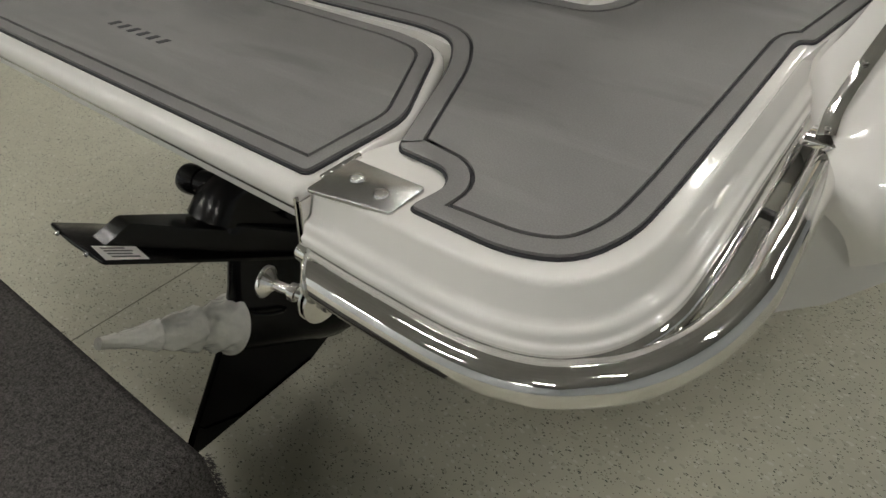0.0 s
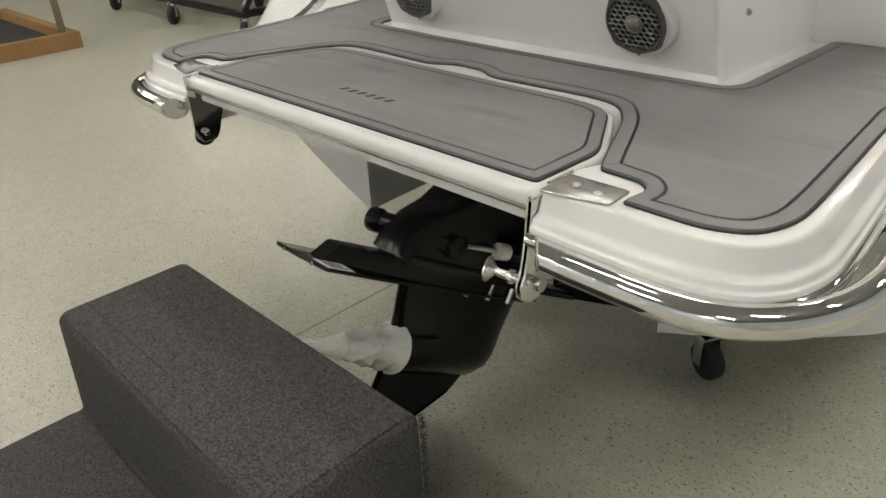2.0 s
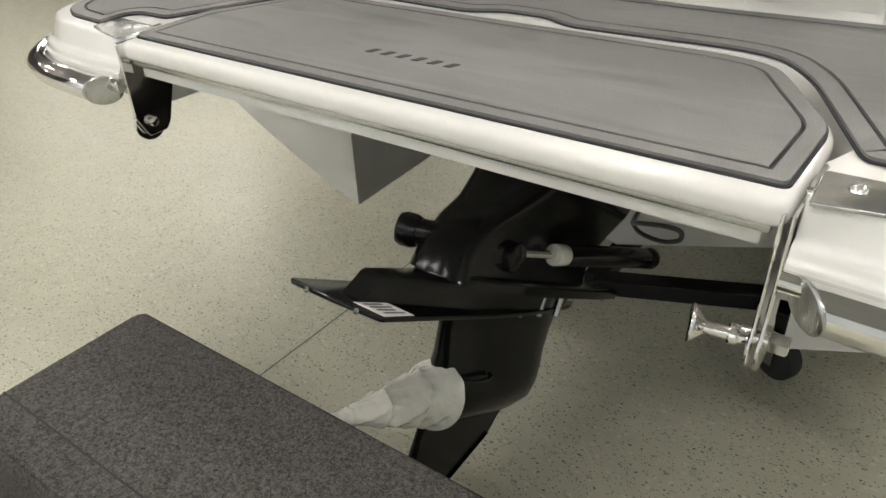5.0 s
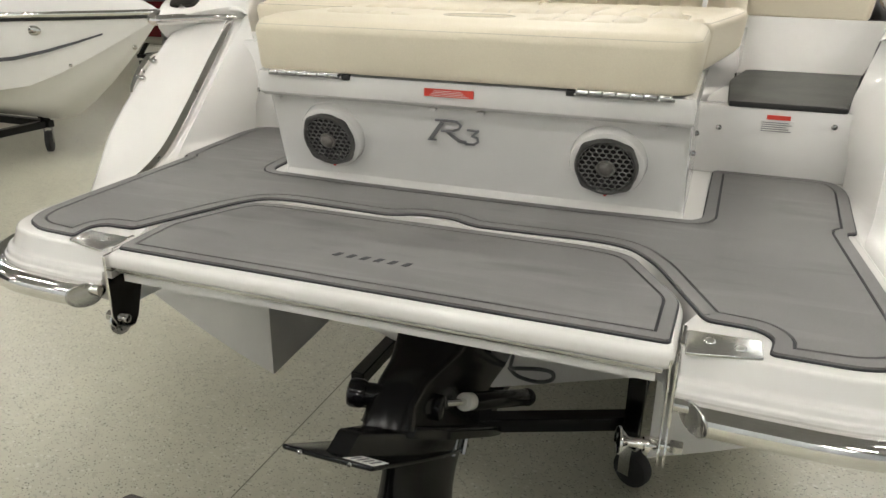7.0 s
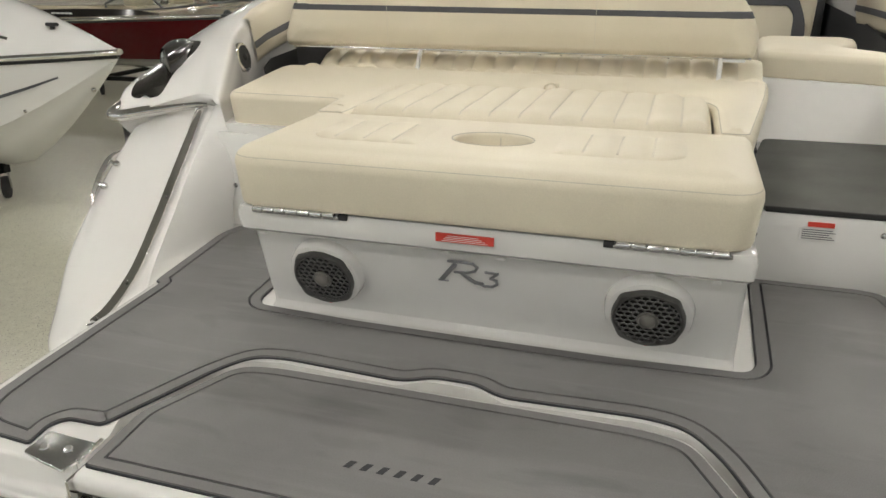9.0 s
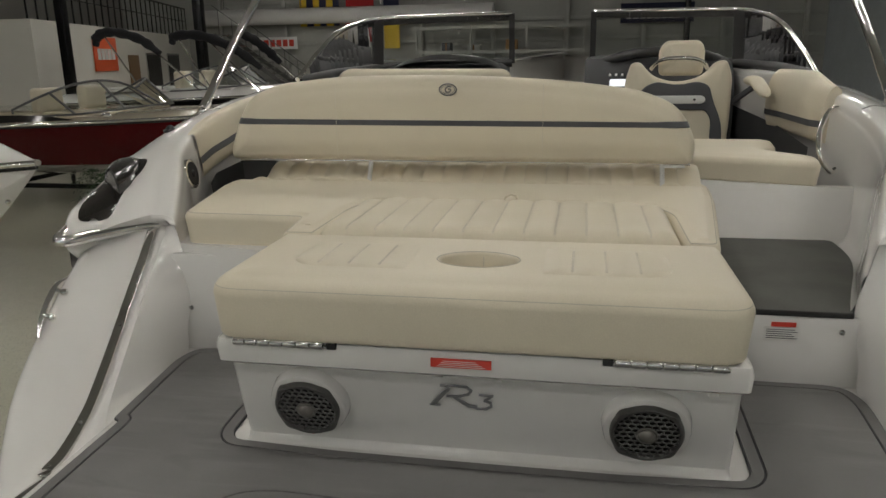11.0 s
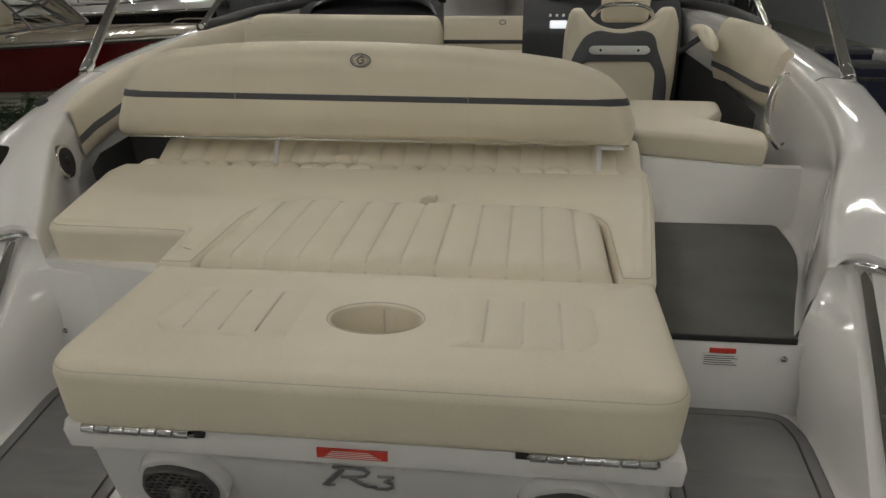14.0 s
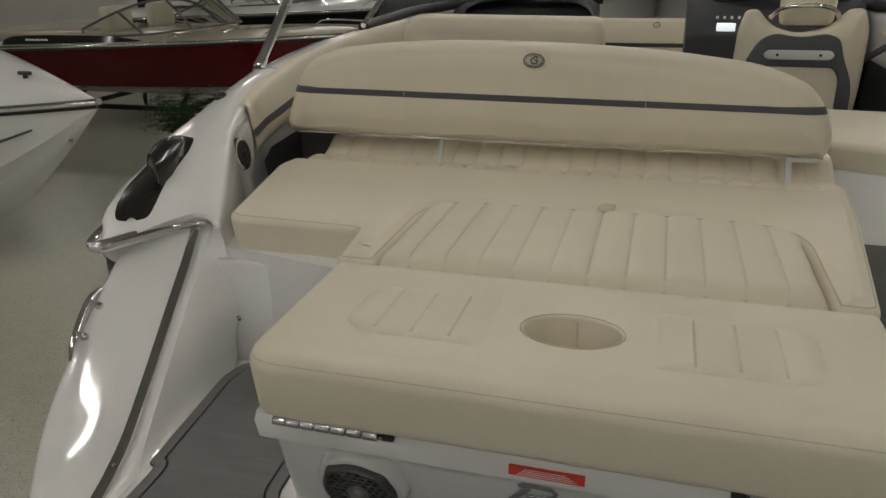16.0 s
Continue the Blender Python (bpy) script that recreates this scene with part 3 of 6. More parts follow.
lock = part("lock_pin", cyl((0.508, -0.658, 0.831), (0.556, -0.645, 0.826), 0.0075, n=18, bev=0.001), CHROME, boat, "polished locking pin with a round knob")
part("knob", merged(cyl((0.497, -0.661, 0.8322), (0.502, -0.6595, 0.8317), 0.0225, n=32, bev=0.002), cyl((0.502, -0.6595, 0.8317), (0.512, -0.6567, 0.8306), 0.019, 0.009, n=28)), CHROME, lock)
part("collar", cyl((0.536, -0.6505, 0.8282), (0.546, -0.6477, 0.8272), 0.0125, n=20, bev=0.002), CHROME, lock)

# rub rails round the platform
for s in (1, -1):
    rp = along(PATH_R[:-4], [(0.0435, 0.908)], s)
    part("inner_rail", tube([r[0] for r in rp], 0.0125, 14), CHROME, boat, "thin polished rail under the rim")
    n = len(PATH_R)
    rr = [along(PATH_R, [(0.059 + 0.034 * min(1, max(0, (i - 24) / 16)) - 0.008 * min(1, max(0, (i - 48) / 12)), 0.899)], s)[i][0] for i in range(2, n - 9)]
    end = [rr[-1], (rr[-1][0], rr[-1][1] + 0.05, 0.905)]
    # the tube starts with an oblique cut closed by a flat cap
    c0, c1 = Vector([float(v) for v in rr[0]]), Vector([float(v) for v in rr[1]])
    ax = (c0 - c1).normalized()
    dn = (ax + Vector((0, -0.85, -0.05))).normalized()
    bm = tube([np.array(p) for p in rr] + [np.array(end[1])], 0.0245, 24)
    for v in bm.verts:
        if (v.co - c0).length < 0.0246:
            v.co -= ax * ((v.co - c0).dot(dn) / ax.dot(dn))
    rail = part("rub_rail", bm, CHROME, boat, "thick polished steel rub rail")
    e1 = ax.orthogonal().normalized()
    e2 = ax.cross(e1)
    cap = []
    for r, h in ((0.0243, -0.002), (0.0262, 0.0), (0.0262, 0.002), (0.0245, 0.0036)):
        cap.append([])
        for a in np.linspace(0, 2 * math.pi, 40, endpoint=False):
            p = c0 + (e1 * math.cos(a) + e2 * math.sin(a)) * r
            cap[-1].append(p - ax * ((p - c0).dot(dn) / ax.dot(dn)) + dn * h)
    part("rail_cap", loft(cap, True, True), STEEL, rail, "oblique polished end cap")
    for k in (30, 46):
        a, b = along(PATH_R, [(0.035, 0.905), (0.085, 0.897)], s)[k]
        part("rail_mount", bar(a, b, 0.012, 0.012), DARK_PLASTIC, rail)
    # plate that joins rail and trim strip
    e = np.array(rr[-1])
    part("rail_end_sleeve", cyl((e[0], e[1] - 0.01, 0.899), (e[0], e[1] + 0.06, 0.905), 0.0265, n=20), CHROME, rail)
    part("rail_end_plate", slab(rounded([(s * 0.955, -0.105), (s * 1.012, -0.105), (s * 1.015, -0.055), (s * 0.958, -0.055)][::s], 0.006, 3), 0.925, 0.934, 0.002), CHROME, boat)

# hull quarters below the platform
for s in (1, -1):
    ring = [(0.53, 0.42), (0.66, 0.47), (0.79, 0.525), (0.89, 0.575), (0.97, 0.62), (1.05, 0.685), (1.11, 0.76), (1.14, 0.86), (0.53, 0.86)]
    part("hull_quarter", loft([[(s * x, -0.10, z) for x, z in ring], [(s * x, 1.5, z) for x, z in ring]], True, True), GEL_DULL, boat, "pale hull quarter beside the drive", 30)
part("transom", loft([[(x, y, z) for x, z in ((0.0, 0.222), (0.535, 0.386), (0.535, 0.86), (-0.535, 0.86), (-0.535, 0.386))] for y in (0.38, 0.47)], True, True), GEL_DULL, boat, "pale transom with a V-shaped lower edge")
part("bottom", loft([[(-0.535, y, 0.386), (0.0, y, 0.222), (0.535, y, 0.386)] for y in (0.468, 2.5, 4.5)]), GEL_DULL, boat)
part("cable_loop", tube(spline([(0.085, 0.30, 0.40), (0.10, 0.22, 0.405), (0.14, 0.17, 0.437), (0.20, 0.15, 0.458), (0.238, 0.15, 0.455), (0.238, 0.15, 0.432), (0.195, 0.16, 0.410), (0.13, 0.19, 0.398), (0.09, 0.24, 0.39)], 6), 0.006, 8), EMBLEM, boat, "thin dark cable loop beside the drive")
ub = part("stern_eye_plate", box(0.936, 0.988, -0.106, -0.0995, 0.680, 0.780, 0.003), SATIN, boat, "satin backing plate of the tow eye")
part("stern_eye", tube(spline([(0.962, -0.10, 0.762), (0.962, -0.135, 0.761), (0.963, -0.157, 0.748), (0.964, -0.162, 0.729), (0.965, -0.157, 0.710), (0.966, -0.135, 0.698), (0.966, -0.10, 0.697)], 4), 0.0075, 12), CHROME, ub, "polished U-shaped tow eye")
for z in (0.762, 0.697):
    part("eye_nut", cyl((0.963, -0.117, z), (0.963, -0.105, z), 0.0125, n=6, bev=0.0015), CHROME, ub)

# transom box below the sun pad
def box_ring(z, xh, yf, yb=0.62):
    return [(p[0], p[1], z) for p in rounded([(-xh, yf), (xh, yf), (xh, yb), (-xh, yb)], [0.012, 0.012, 0.001, 0.001], 4, 0)]


part("transom_box", loft([box_ring(0.983, 0.534, 0.034), box_ring(0.990, 0.533, 0.046), box_ring(1.0, 0.532, 0.050), box_ring(1.10, 0.530, 0.015), box_ring(1.215, 0.528, -0.022), box_ring(1.220, 0.527, -0.030)], True, True), GEL, boat, "white transom box with two loudspeakers")
part("box_lip", loft([box_ring(1.212, 0.524, -0.025), box_ring(1.216, 0.530, -0.050), box_ring(1.226, 0.534, -0.064), box_ring(1.262, 0.535, -0.072), box_ring(1.277, 0.531, -0.068), box_ring(1.283, 0.520, -0.055)], True, True), GEL, boat)
for s in (1, -1):
    cx = s * 0.355
    tilt = Matrix.Translation((cx, -0.004, 1.110)) @ pose(0, 0, 0, 90 + 18.5) @ Matrix.Diagonal((0.85, 0.85, 1, 1))
    part("speaker_pad", moved(cyl((0, 0, -0.02), (0, 0, 0.010), 0.106, 0.100, 48, 0.004), tilt), GEL, boat)
    sp = part("loudspeaker", moved(merged(cyl((0, 0, 0.004), (0, 0, 0.011), 0.080, n=40), ), tilt), RUBBER, boat, "round loudspeaker with honeycomb grille")
    rim = []
    for q, z in ((-0.0055, 0.008), (-0.0075, 0.017), (-0.004, 0.0225), (0.001, 0.0225), (0.0045, 0.018), (0.005, 0.006)):
        rim.append([((0.0805 + q + (0.006 * max(0, math.cos(4 * a + math.pi)) ** 3 if q > 0 else 0)) * math.cos(a), (0.0805 + q + (0.006 * max(0, math.cos(4 * a + math.pi)) ** 3 if q > 0 else 0)) * math.sin(a), z) for a in np.linspace(0, 2 * math.pi, 96, endpoint=False)])
    part("grille_ring", moved(loft(rim, True), tilt), GRILLE, sp, "grey metal rim with four lobes")
    part("tweeter", moved(merged(ball((0, 0, 0.022), 0.021, 1, 1, 0.55, 20), tube([(0.0225 * math.cos(a), 0.0225 * math.sin(a), 0.021) for a in np.linspace(0, 6.2832, 24, endpoint=False)], 0.0035, 8, True)), tilt), DOME, sp, "satin domed tweeter")
    hexes = []
    for i in range(-5, 6):
        for j in range(-7, 8):
            hx, hy = 0.0180 * (i + 0.5 * (j % 2)), 0.0134 * j
            if 0.024 < math.hypot(hx, hy) < 0.076:
                hexes.append(tube([(hx + 0.0096 * math.sin(a), hy + 0.0084 * math.cos(a), 0.020) for a in np.linspace(0, 2 * math.pi, 6, endpoint=False)], 0.0021, 4, True))
    part("grille", moved(merged(*hexes), tilt), GRILLE, sp, "grey honeycomb grille")
    part("grille_screw", moved(ball((0, -0.0905, 0.012), 0.005, 1, 1, 0.6, 10), tilt), RED, sp, "tiny red plastic plug")
    # piano hinge on the lip
    hx0 = s * 0.385
    hg = part("piano_hinge", box(hx0 - 0.105, hx0 + 0.105, -0.078, -0.060, 1.270, 1.276, 0.001), STEEL, boat, "polished piano hinge")
    for k in range(7):
        part("knuckle", cyl((hx0 - 0.1 + 0.0287 * k, -0.080, 1.278), (hx0 - 0.1 + 0.0287 * (k + 1) - 0.002, -0.080, 1.278), 0.008, n=12, bev=0.002), STEEL, hg)
for x in (-0.49, -0.06, 0.06, 0.47):
    part("lip_clip", box(x - 0.009, x + 0.009, -0.046, -0.026, 1.205, 1.213, 0.003), GEL_SATIN, boat, "small white clip under the lip")
# no notch is cut: black blocks give the shade of one
for x in (-0.272, 0.272):
    part("hinge_recess", box(x - 0.010, x + 0.010, -0.0765, -0.060, 1.268, 1.2815, 0.002), RUBBER, boat, "dark block drawn for the shaded notch beside the hinge")
part("warning_label", box(-0.068, 0.052, -0.0755, -0.0715, 1.2455, 1.2635), RED, boat, "red warning label with pale small print")
for k in range(4):
    part("label_print", box(-0.055 + 0.004 * k, 0.040 - 0.006 * k, -0.0763, -0.0752, 1.2480 + 0.0036 * k, 1.2490 + 0.0036 * k), WHITE_PRINT, boat)
# slanted metal model mark on the box front, as plain strokes
tilt = Matrix.Translation((-0.02, -0.006, 1.155)) @ pose(0, 0, 0, 90 + 18.5)
for pts, w in (([(-0.060, -0.027), (-0.024, 0.022)], 0.0105), ([(-0.068, -0.029), (-0.044, -0.029)], 0.004), ([(-0.042, 0.027), (-0.010, 0.028), (0.014, 0.026), (0.023, 0.017), (0.017, 0.007), (0.000, 0.000), (-0.030, -0.002)], 0.0058),
               ([(-0.014, -0.002), (0.004, -0.018), (0.016, -0.026), (0.034, -0.028)], 0.0085), ([(0.038, 0.007), (0.066, 0.006), (0.050, -0.009), (0.062, -0.014), (0.063, -0.024), (0.052, -0.032), (0.030, -0.033)], 0.0056)):
    strokes = [bar((a[0], a[1], 0.003), (b[0], b[1], 0.003), w, 0.004, 0.001) for a, b in zip(pts, pts[1:])] + [cyl((p[0], p[1], 0.001), (p[0], p[1], 0.0048), w * 0.5, n=14) for p in pts[1:-1]]
    part("model_mark", moved(merged(*strokes), tilt), MARK, boat, "dark metal slanted mark")

# risers behind the platform, walkway and pad base
part("riser_starboard", box(0.512, 0.945, 0.530, 0.60, 0.983, 1.178, 0.008, 2), GEL, boat)
part("riser_port", box(-0.96, -0.52, 0.534, 0.62, 0.983, 1.284, 0.008, 2), GEL, boat)
part("walkway_floor", slab([(0.54, 0.56), (1.0, 0.56), (1.2, 1.5), (0.58, 1.5)], 1.10, 1.176), GEL, boat)
walk_mat = rounded([(0.60, 0.535), (0.905, 0.538), (1.075, 1.10), (1.080, 1.335), (0.655, 1.33), (0.60, 1.0)], [0.01, 0.03, 0.2, 0.03, 0.03, 0.05], 5)
part("walkway_mat", slab(walk_mat, 1.174, 1.190, 0.004), MAT_WALK, boat, "dark grey walkway mat")
part("walkway_mat_edge", box(0.603, 0.900, 0.528, 0.5365, 1.176, 1.1915, 0.003), RUBBER, boat, "dark bound edge of the walkway mat")
part("pad_base", loft([[(p[0], p[1], z) for p in spline([(-0.95, 0.56), (0.51, 0.3), (0.515, 0.56), (0.60, 1.0), (0.62, 1.14), (-0.98, 1.14)], 1)] for z in (1.10, 1.31)], True, True), GEL, boat)
# well floor and side: near-black colour stands in for shade in the cavity
part("storage_well", box(-1.22, 0.62, 1.10, 1.62, 1.10, 1.20), RUBBER, boat)
part("well_side", loft([[(-(x - 0.03), y, 1.15), (-x, y, z)] for y, x, z in ((1.09, 1.055, 1.40), (1.2, 1.085, 1.42), (1.5, 1.09, 1.44))]), RUBBER, boat, "lining beside the pad, coloured black for the shade in the well")
part("well_shelf", slab([(0.56, 1.14), (0.62, 1.14), (0.64, 1.46), (0.56, 1.46)], 1.2, 1.33), GEL, boat)
RISER = ((0.0, 1.170), (0.5, 1.275), (1.0, 1.3703), (1.9, 1.3705))
part("seat_riser", loft([[(x, 1.33 + f * (0.045 + 0.30 * max(0, 1.05 - x)), z) for x in np.linspace(0.58, 1.20, 12)] for f, z in RISER]), GEL_SATIN, boat)
for sx, sy, sz in ((0.875, 0.526, 1.140), (0.585, 0.526, 1.116), (0.533, 0.134, 1.122), (0.530, 0.427, 1.113), (-0.905, 0.526, 1.12)):
    part("snap_stud", ball((sx, sy, sz), 0.008, 1, 0.6, 1, 12), STEEL, boat)
part("step_label", box(0.705, 0.765, 0.5265, 0.5295, 1.148, 1.160), RED, boat, "small red caution label")
part("step_label_sheet", box(0.690, 0.775, 0.527, 0.5295, 1.112, 1.146), WHITE_PRINT, boat, "white label with small print")
for k in range(5):
    part("label_print", box(0.694, 0.770 - 0.007 * (k % 3), 0.5262, 0.5272, 1.1160 + 0.0058 * k, 1.1178 + 0.0058 * k), INK, boat)

# rounded aft ends of the side decks with their bumper rails, vents, cleats and lamps
def deck_point(y, f):
    """A place on the top of the starboard side deck, f of the way from its inner to its outer edge."""
    ys = [q[0] for q in SIDE]
    xi, zi, xo = (float(np.interp(y, ys, [q[k] for q in SIDE])) for k in (1, 2, 3))
    z = float(np.interp(f, (0.05, 0.25, 0.55, 0.85, 1.0), (zi - 0.001, zi + 0.003, zi - 0.010, zi - 0.033, zi - 0.05)))
    return np.array((xi + f * (xo - xi), y, z))


def on_deck(tree, s, x, y, lift):
    """The place on the side deck's skin over x, y, raised by lift."""
    hit = tree.ray_cast(Vector((s * x, y, 2.0)), Vector((0, 0, -1)))[0]
    z = hit.z if hit and hit.z > 1.2 else float(deck_point(y, 0.95)[2]) - 0.03
    return (s * x, y, z + lift)


for s in (1, -1):
    rl = spline([(1.030, 0.618, 1.350), (1.085, 0.572, 1.351), (1.155, 0.475, 1.349), (1.192, 0.410, 1.347), (1.215, 0.395, 1.347), (1.235, 0.418, 1.352), (1.255, 0.52, 1.366), (1.288, 0.72, 1.402)], 8)
    part("bumper_rail", tube([(s * p[0], p[1], p[2]) for p in rl], 0.017, 16), CHROME, boat, "polished steel rail round the deck end")
    # recessed smoked vent, laid on the deck
    tree = BVHTree.FromPolygons([v.co for v in DECKS[s].data.vertices], [p.vertices for p in DECKS[s].data.polygons])
    ctr = spline([(0.503, 0.83, 0.012), (0.511, 0.83, 0.036), (0.55, 0.82, 0.048), (0.64, 0.79, 0.056), (0.75, 0.74, 0.064), (0.84, 0.69, 0.068), (0.91, 0.665, 0.052), (0.935, 0.66, 0.012)], 4)
    vent = part("vent_plate", loft([[on_deck(tree, s, deck_point(y, f)[0] + w * k, y - 0.5 * w * k * max(0, min(1, (0.80 - y) / 0.2)), 0.009 - 0.009 * k * k) for k in (-1, -0.85, -0.4, 0, 0.4, 0.85, 1)] for y, f, w in ctr]), SMOKE, boat, "smoked teardrop-shaped vent plate")
    hood = []
    for i in range(9):
        u = i / 8
        c = deck_point(0.700 + 0.235 * u, 0.745 - 0.08 * u)
        c[2] = on_deck(tree, s, c[0], c[1], -0.004)[2]
        w, h = 0.069 * math.sqrt(max(0.06, 1 - u ** 2.4)), 0.058 * (1 - u * u) ** 0.8 + 0.010
        hood.append([(s * (c[0] + w * math.cos(a)), c[1] + 0.075 * math.cos(a) * (1 - u) ** 2, c[2] + h * math.sin(a)) for a in np.linspace(0, math.pi, 13)])
    part("vent_hood", loft(hood, False), SMOKE, vent, "smoked plastic vent hood")
    c = deck_point(0.703, 0.745)
    c[2] = on_deck(tree, s, c[0], c[1], -0.004)[2]
    part("vent_mouth", loft([[(s * (c[0] + 0.062 * math.cos(q) * g), 0.712 + 0.072 * math.cos(q) * g, c[2] + 0.062 * math.sin(q) * g) for q in np.linspace(0, math.pi, 13)] for g in (1.0, 0.02)]), RUBBER, vent)
    for k in range(9):
        part("vent_slat", bar((s * (c[0] - 0.062 + 0.0007 * k * k), 0.630 + 0.0008 * k * k, c[2] + 0.007 + 0.006 * k), (s * (c[0] + 0.062 - 0.0007 * k * k), 0.774 - 0.0008 * k * k, c[2] + 0.007 + 0.006 * k), 0.0026, 0.0026, 0), STEEL, vent)
    # folding cleat on the wing
    cl = part("cleat", tube(spline([(s * 1.196, 0.395, 1.245), (s * 1.207, 0.345, 1.236), (s * 1.202, 0.29, 1.205), (s * 1.185, 0.225, 1.165), (s * 1.170, 0.19, 1.138)], 5), [0.004 + 0.006 * math.sin(math.pi * i / 20) for i in range(21)], 10), CHROME, boat, "polished folding cleat")
    for y, x, z in ((0.325, 1.180, 1.222), (0.245, 1.168, 1.178)):
        part("stud", merged(cyl((s * (x - 0.012), y - 0.003, z - 0.006), (s * (x + 0.02), y + 0.002, z + 0.006), 0.006, n=12), ball((s * (x - 0.008), y - 0.004, z), 0.011, 1, 1, 1, 12)), CHROME, cl)
    part("snap_stud", ball((s * 1.178, 0.415, 1.262), 0.006, 1, 1, 1, 10), STEEL, boat)
    # small deck fitting and tower leg
    d = deck_point(1.25, 0.62)
    if s < 0:
        part("deck_fitting", merged(cyl((s * d[0], d[1], d[2] - 0.006), (s * d[0], d[1], d[2] + 0.006), 0.028, n=24, bev=0.003), ball((s * d[0], d[1], d[2] + 0.006), 0.018, 1, 1, 0.9, 16)), DARK_PLASTIC, boat, "small domed deck fitting")
    leg = part("tower_leg", tube(spline([(s * 1.300, 1.56, 1.655), (s * 1.262, 1.9, 1.995), (s * 1.19, 2.4, 2.46), (s * 1.05, 2.9, 2.85), (s * 0.6, 3.2, 3.02), (0, 3.3, 3.06)], 6), 0.018, 16), CHROME, boat, "polished tower tube")
    part("leg_foot", merged(cyl((s * 1.303, 1.542, 1.636), (s * 1.297, 1.575, 1.668), 0.021, n=20, bev=0.003), cyl((s * 1.302, 1.55, 1.624), (s * 1.302, 1.55, 1.636), 0.026, n=24, bev=0.003)), CHROME, leg)
    joint = [on_deck(tree, s, x, 1.50 + 0.05 * (x - 1.17) / 0.2, 0.0006) for x in np.linspace(1.185, 1.375, 9)]
    part("deck_joint", tube(joint, 0.0022, 6), CHROME, boat, "thin bright joint across the side deck")
    # closing face between the deck end and the wing
    top = [np.array(p) for p in side_section(*SIDE[0], 1) if p[2] > 1.362 - 0.1 * (p[0] > 1.1) and p[0] > 0.9]
    top = top[:next((i for i, p in enumerate(top) if p[0] > 1.212), len(top) - 1) + 1]
    low = spline([(0.947, 0.558, 1.366), (0.98, 0.600, 1.356), (1.005, 0.622, 1.345), (1.042, 0.612, 1.342), (1.15, 0.51, 1.322), (1.205, 0.445, 1.283)], 6)
    low = [low[int(round(i * (len(low) - 1) / (len(top) - 1)))] for i in range(len(top))]
    part("deck_end", loft([[(s * p[0], p[1], p[2]) for p in r] for r in spline([top, (np.array(top) * 0.5 + np.array(low) * 0.5) + np.array((0.008, -0.016, 0.006)), low], 4)]), GEL, boat)
# the hull stands a little askew, so the port side runs outward going forward
def askew(ob):
    for v in ob.data.vertices:
        w = min(1.0, max(0.0, (-v.co.x - 0.40) / 0.12))
        v.co.x -= w * float(np.interp(v.co.y, (-0.6, -0.1, 0.5, 0.97, 1.3, 1.9, 2.6), (-0.038, -0.010, 0.018, 0.07, 0.08, 0.07, 0.03)))
        far = min(1.0, max(0.0, (-v.co.x - 0.62) / 0.2)) * min(1.0, max(0.0, (0.05 - v.co.y) / 0.5))
        v.co.x += 0.038 * far
        v.co.y += 0.010 * far


for ob in boat.children_recursive:
    askew(ob)
# round loudspeaker in the port coaming
tl = Matrix.Translation((-1.146, 0.974, 1.450)) @ pose(0, 0, 0, 0, 0, 8) @ pose(0, 0, 0, 0, 80, 0)
cs = part("coaming_speaker", moved(cyl((0, 0, -0.02), (0, 0, 0.014), 0.052, n=36, bev=0.004), tl), CHROME, boat, "small round coaming loudspeaker with a chrome ring")
part("speaker_cone", moved(merged(cyl((0, 0, 0.012), (0, 0, 0.016), 0.042, n=32), ball((0, 0, 0.016), 0.014, 1, 1, 0.5, 14)), tl), RUBBER, cs)

# cockpit: dark floor and inner faces
part("cockpit_sole", box(-1.05, 1.05, 1.35, 3.6, 0.70, 0.76), MAT_DARK, boat)
for s in (1, -1):
    part("cockpit_liner", loft([[(s * 1.06, 1.3 + 0.5 * (s > 0), 0.75), (s * 1.10, 1.3 + 0.5 * (s > 0), 1.46)], [(s * 1.08, 2.4, 0.75), (s * 1.11, 2.4, 1.50)], [(s * 1.0, 3.6, 0.75), (s * 1.05, 3.6, 1.55)]]), CHARCOAL, boat, "charcoal inner liner")
part("foredeck", loft([[(-(q[1] + 0.02), q[0], q[2] - 0.002), (0, q[0], q[2] + 0.05), ((q[1] + 0.02), q[0], q[2] - 0.002)] for q in SIDE[9:]]), GEL, boat)
part("bow_sole", slab([(-0.95, 3.58), (0.95, 3.58), (0.75, 4.4), (0.42, 5.3), (-0.42, 5.3), (-0.75, 4.4)], 1.10, 1.175), CHARCOAL, boat)
# inner handrail on the starboard coaming
part("grab_handle", tube(spline([(1.160, 1.690, 1.622), (1.132, 1.672, 1.618), (1.091, 1.617, 1.572), (1.066, 1.552, 1.520), (1.072, 1.525, 1.455), (1.108, 1.522, 1.406), (1.128, 1.528, 1.412)], 6), 0.0105, 12), CHROME, boat, "polished curved grab handle")

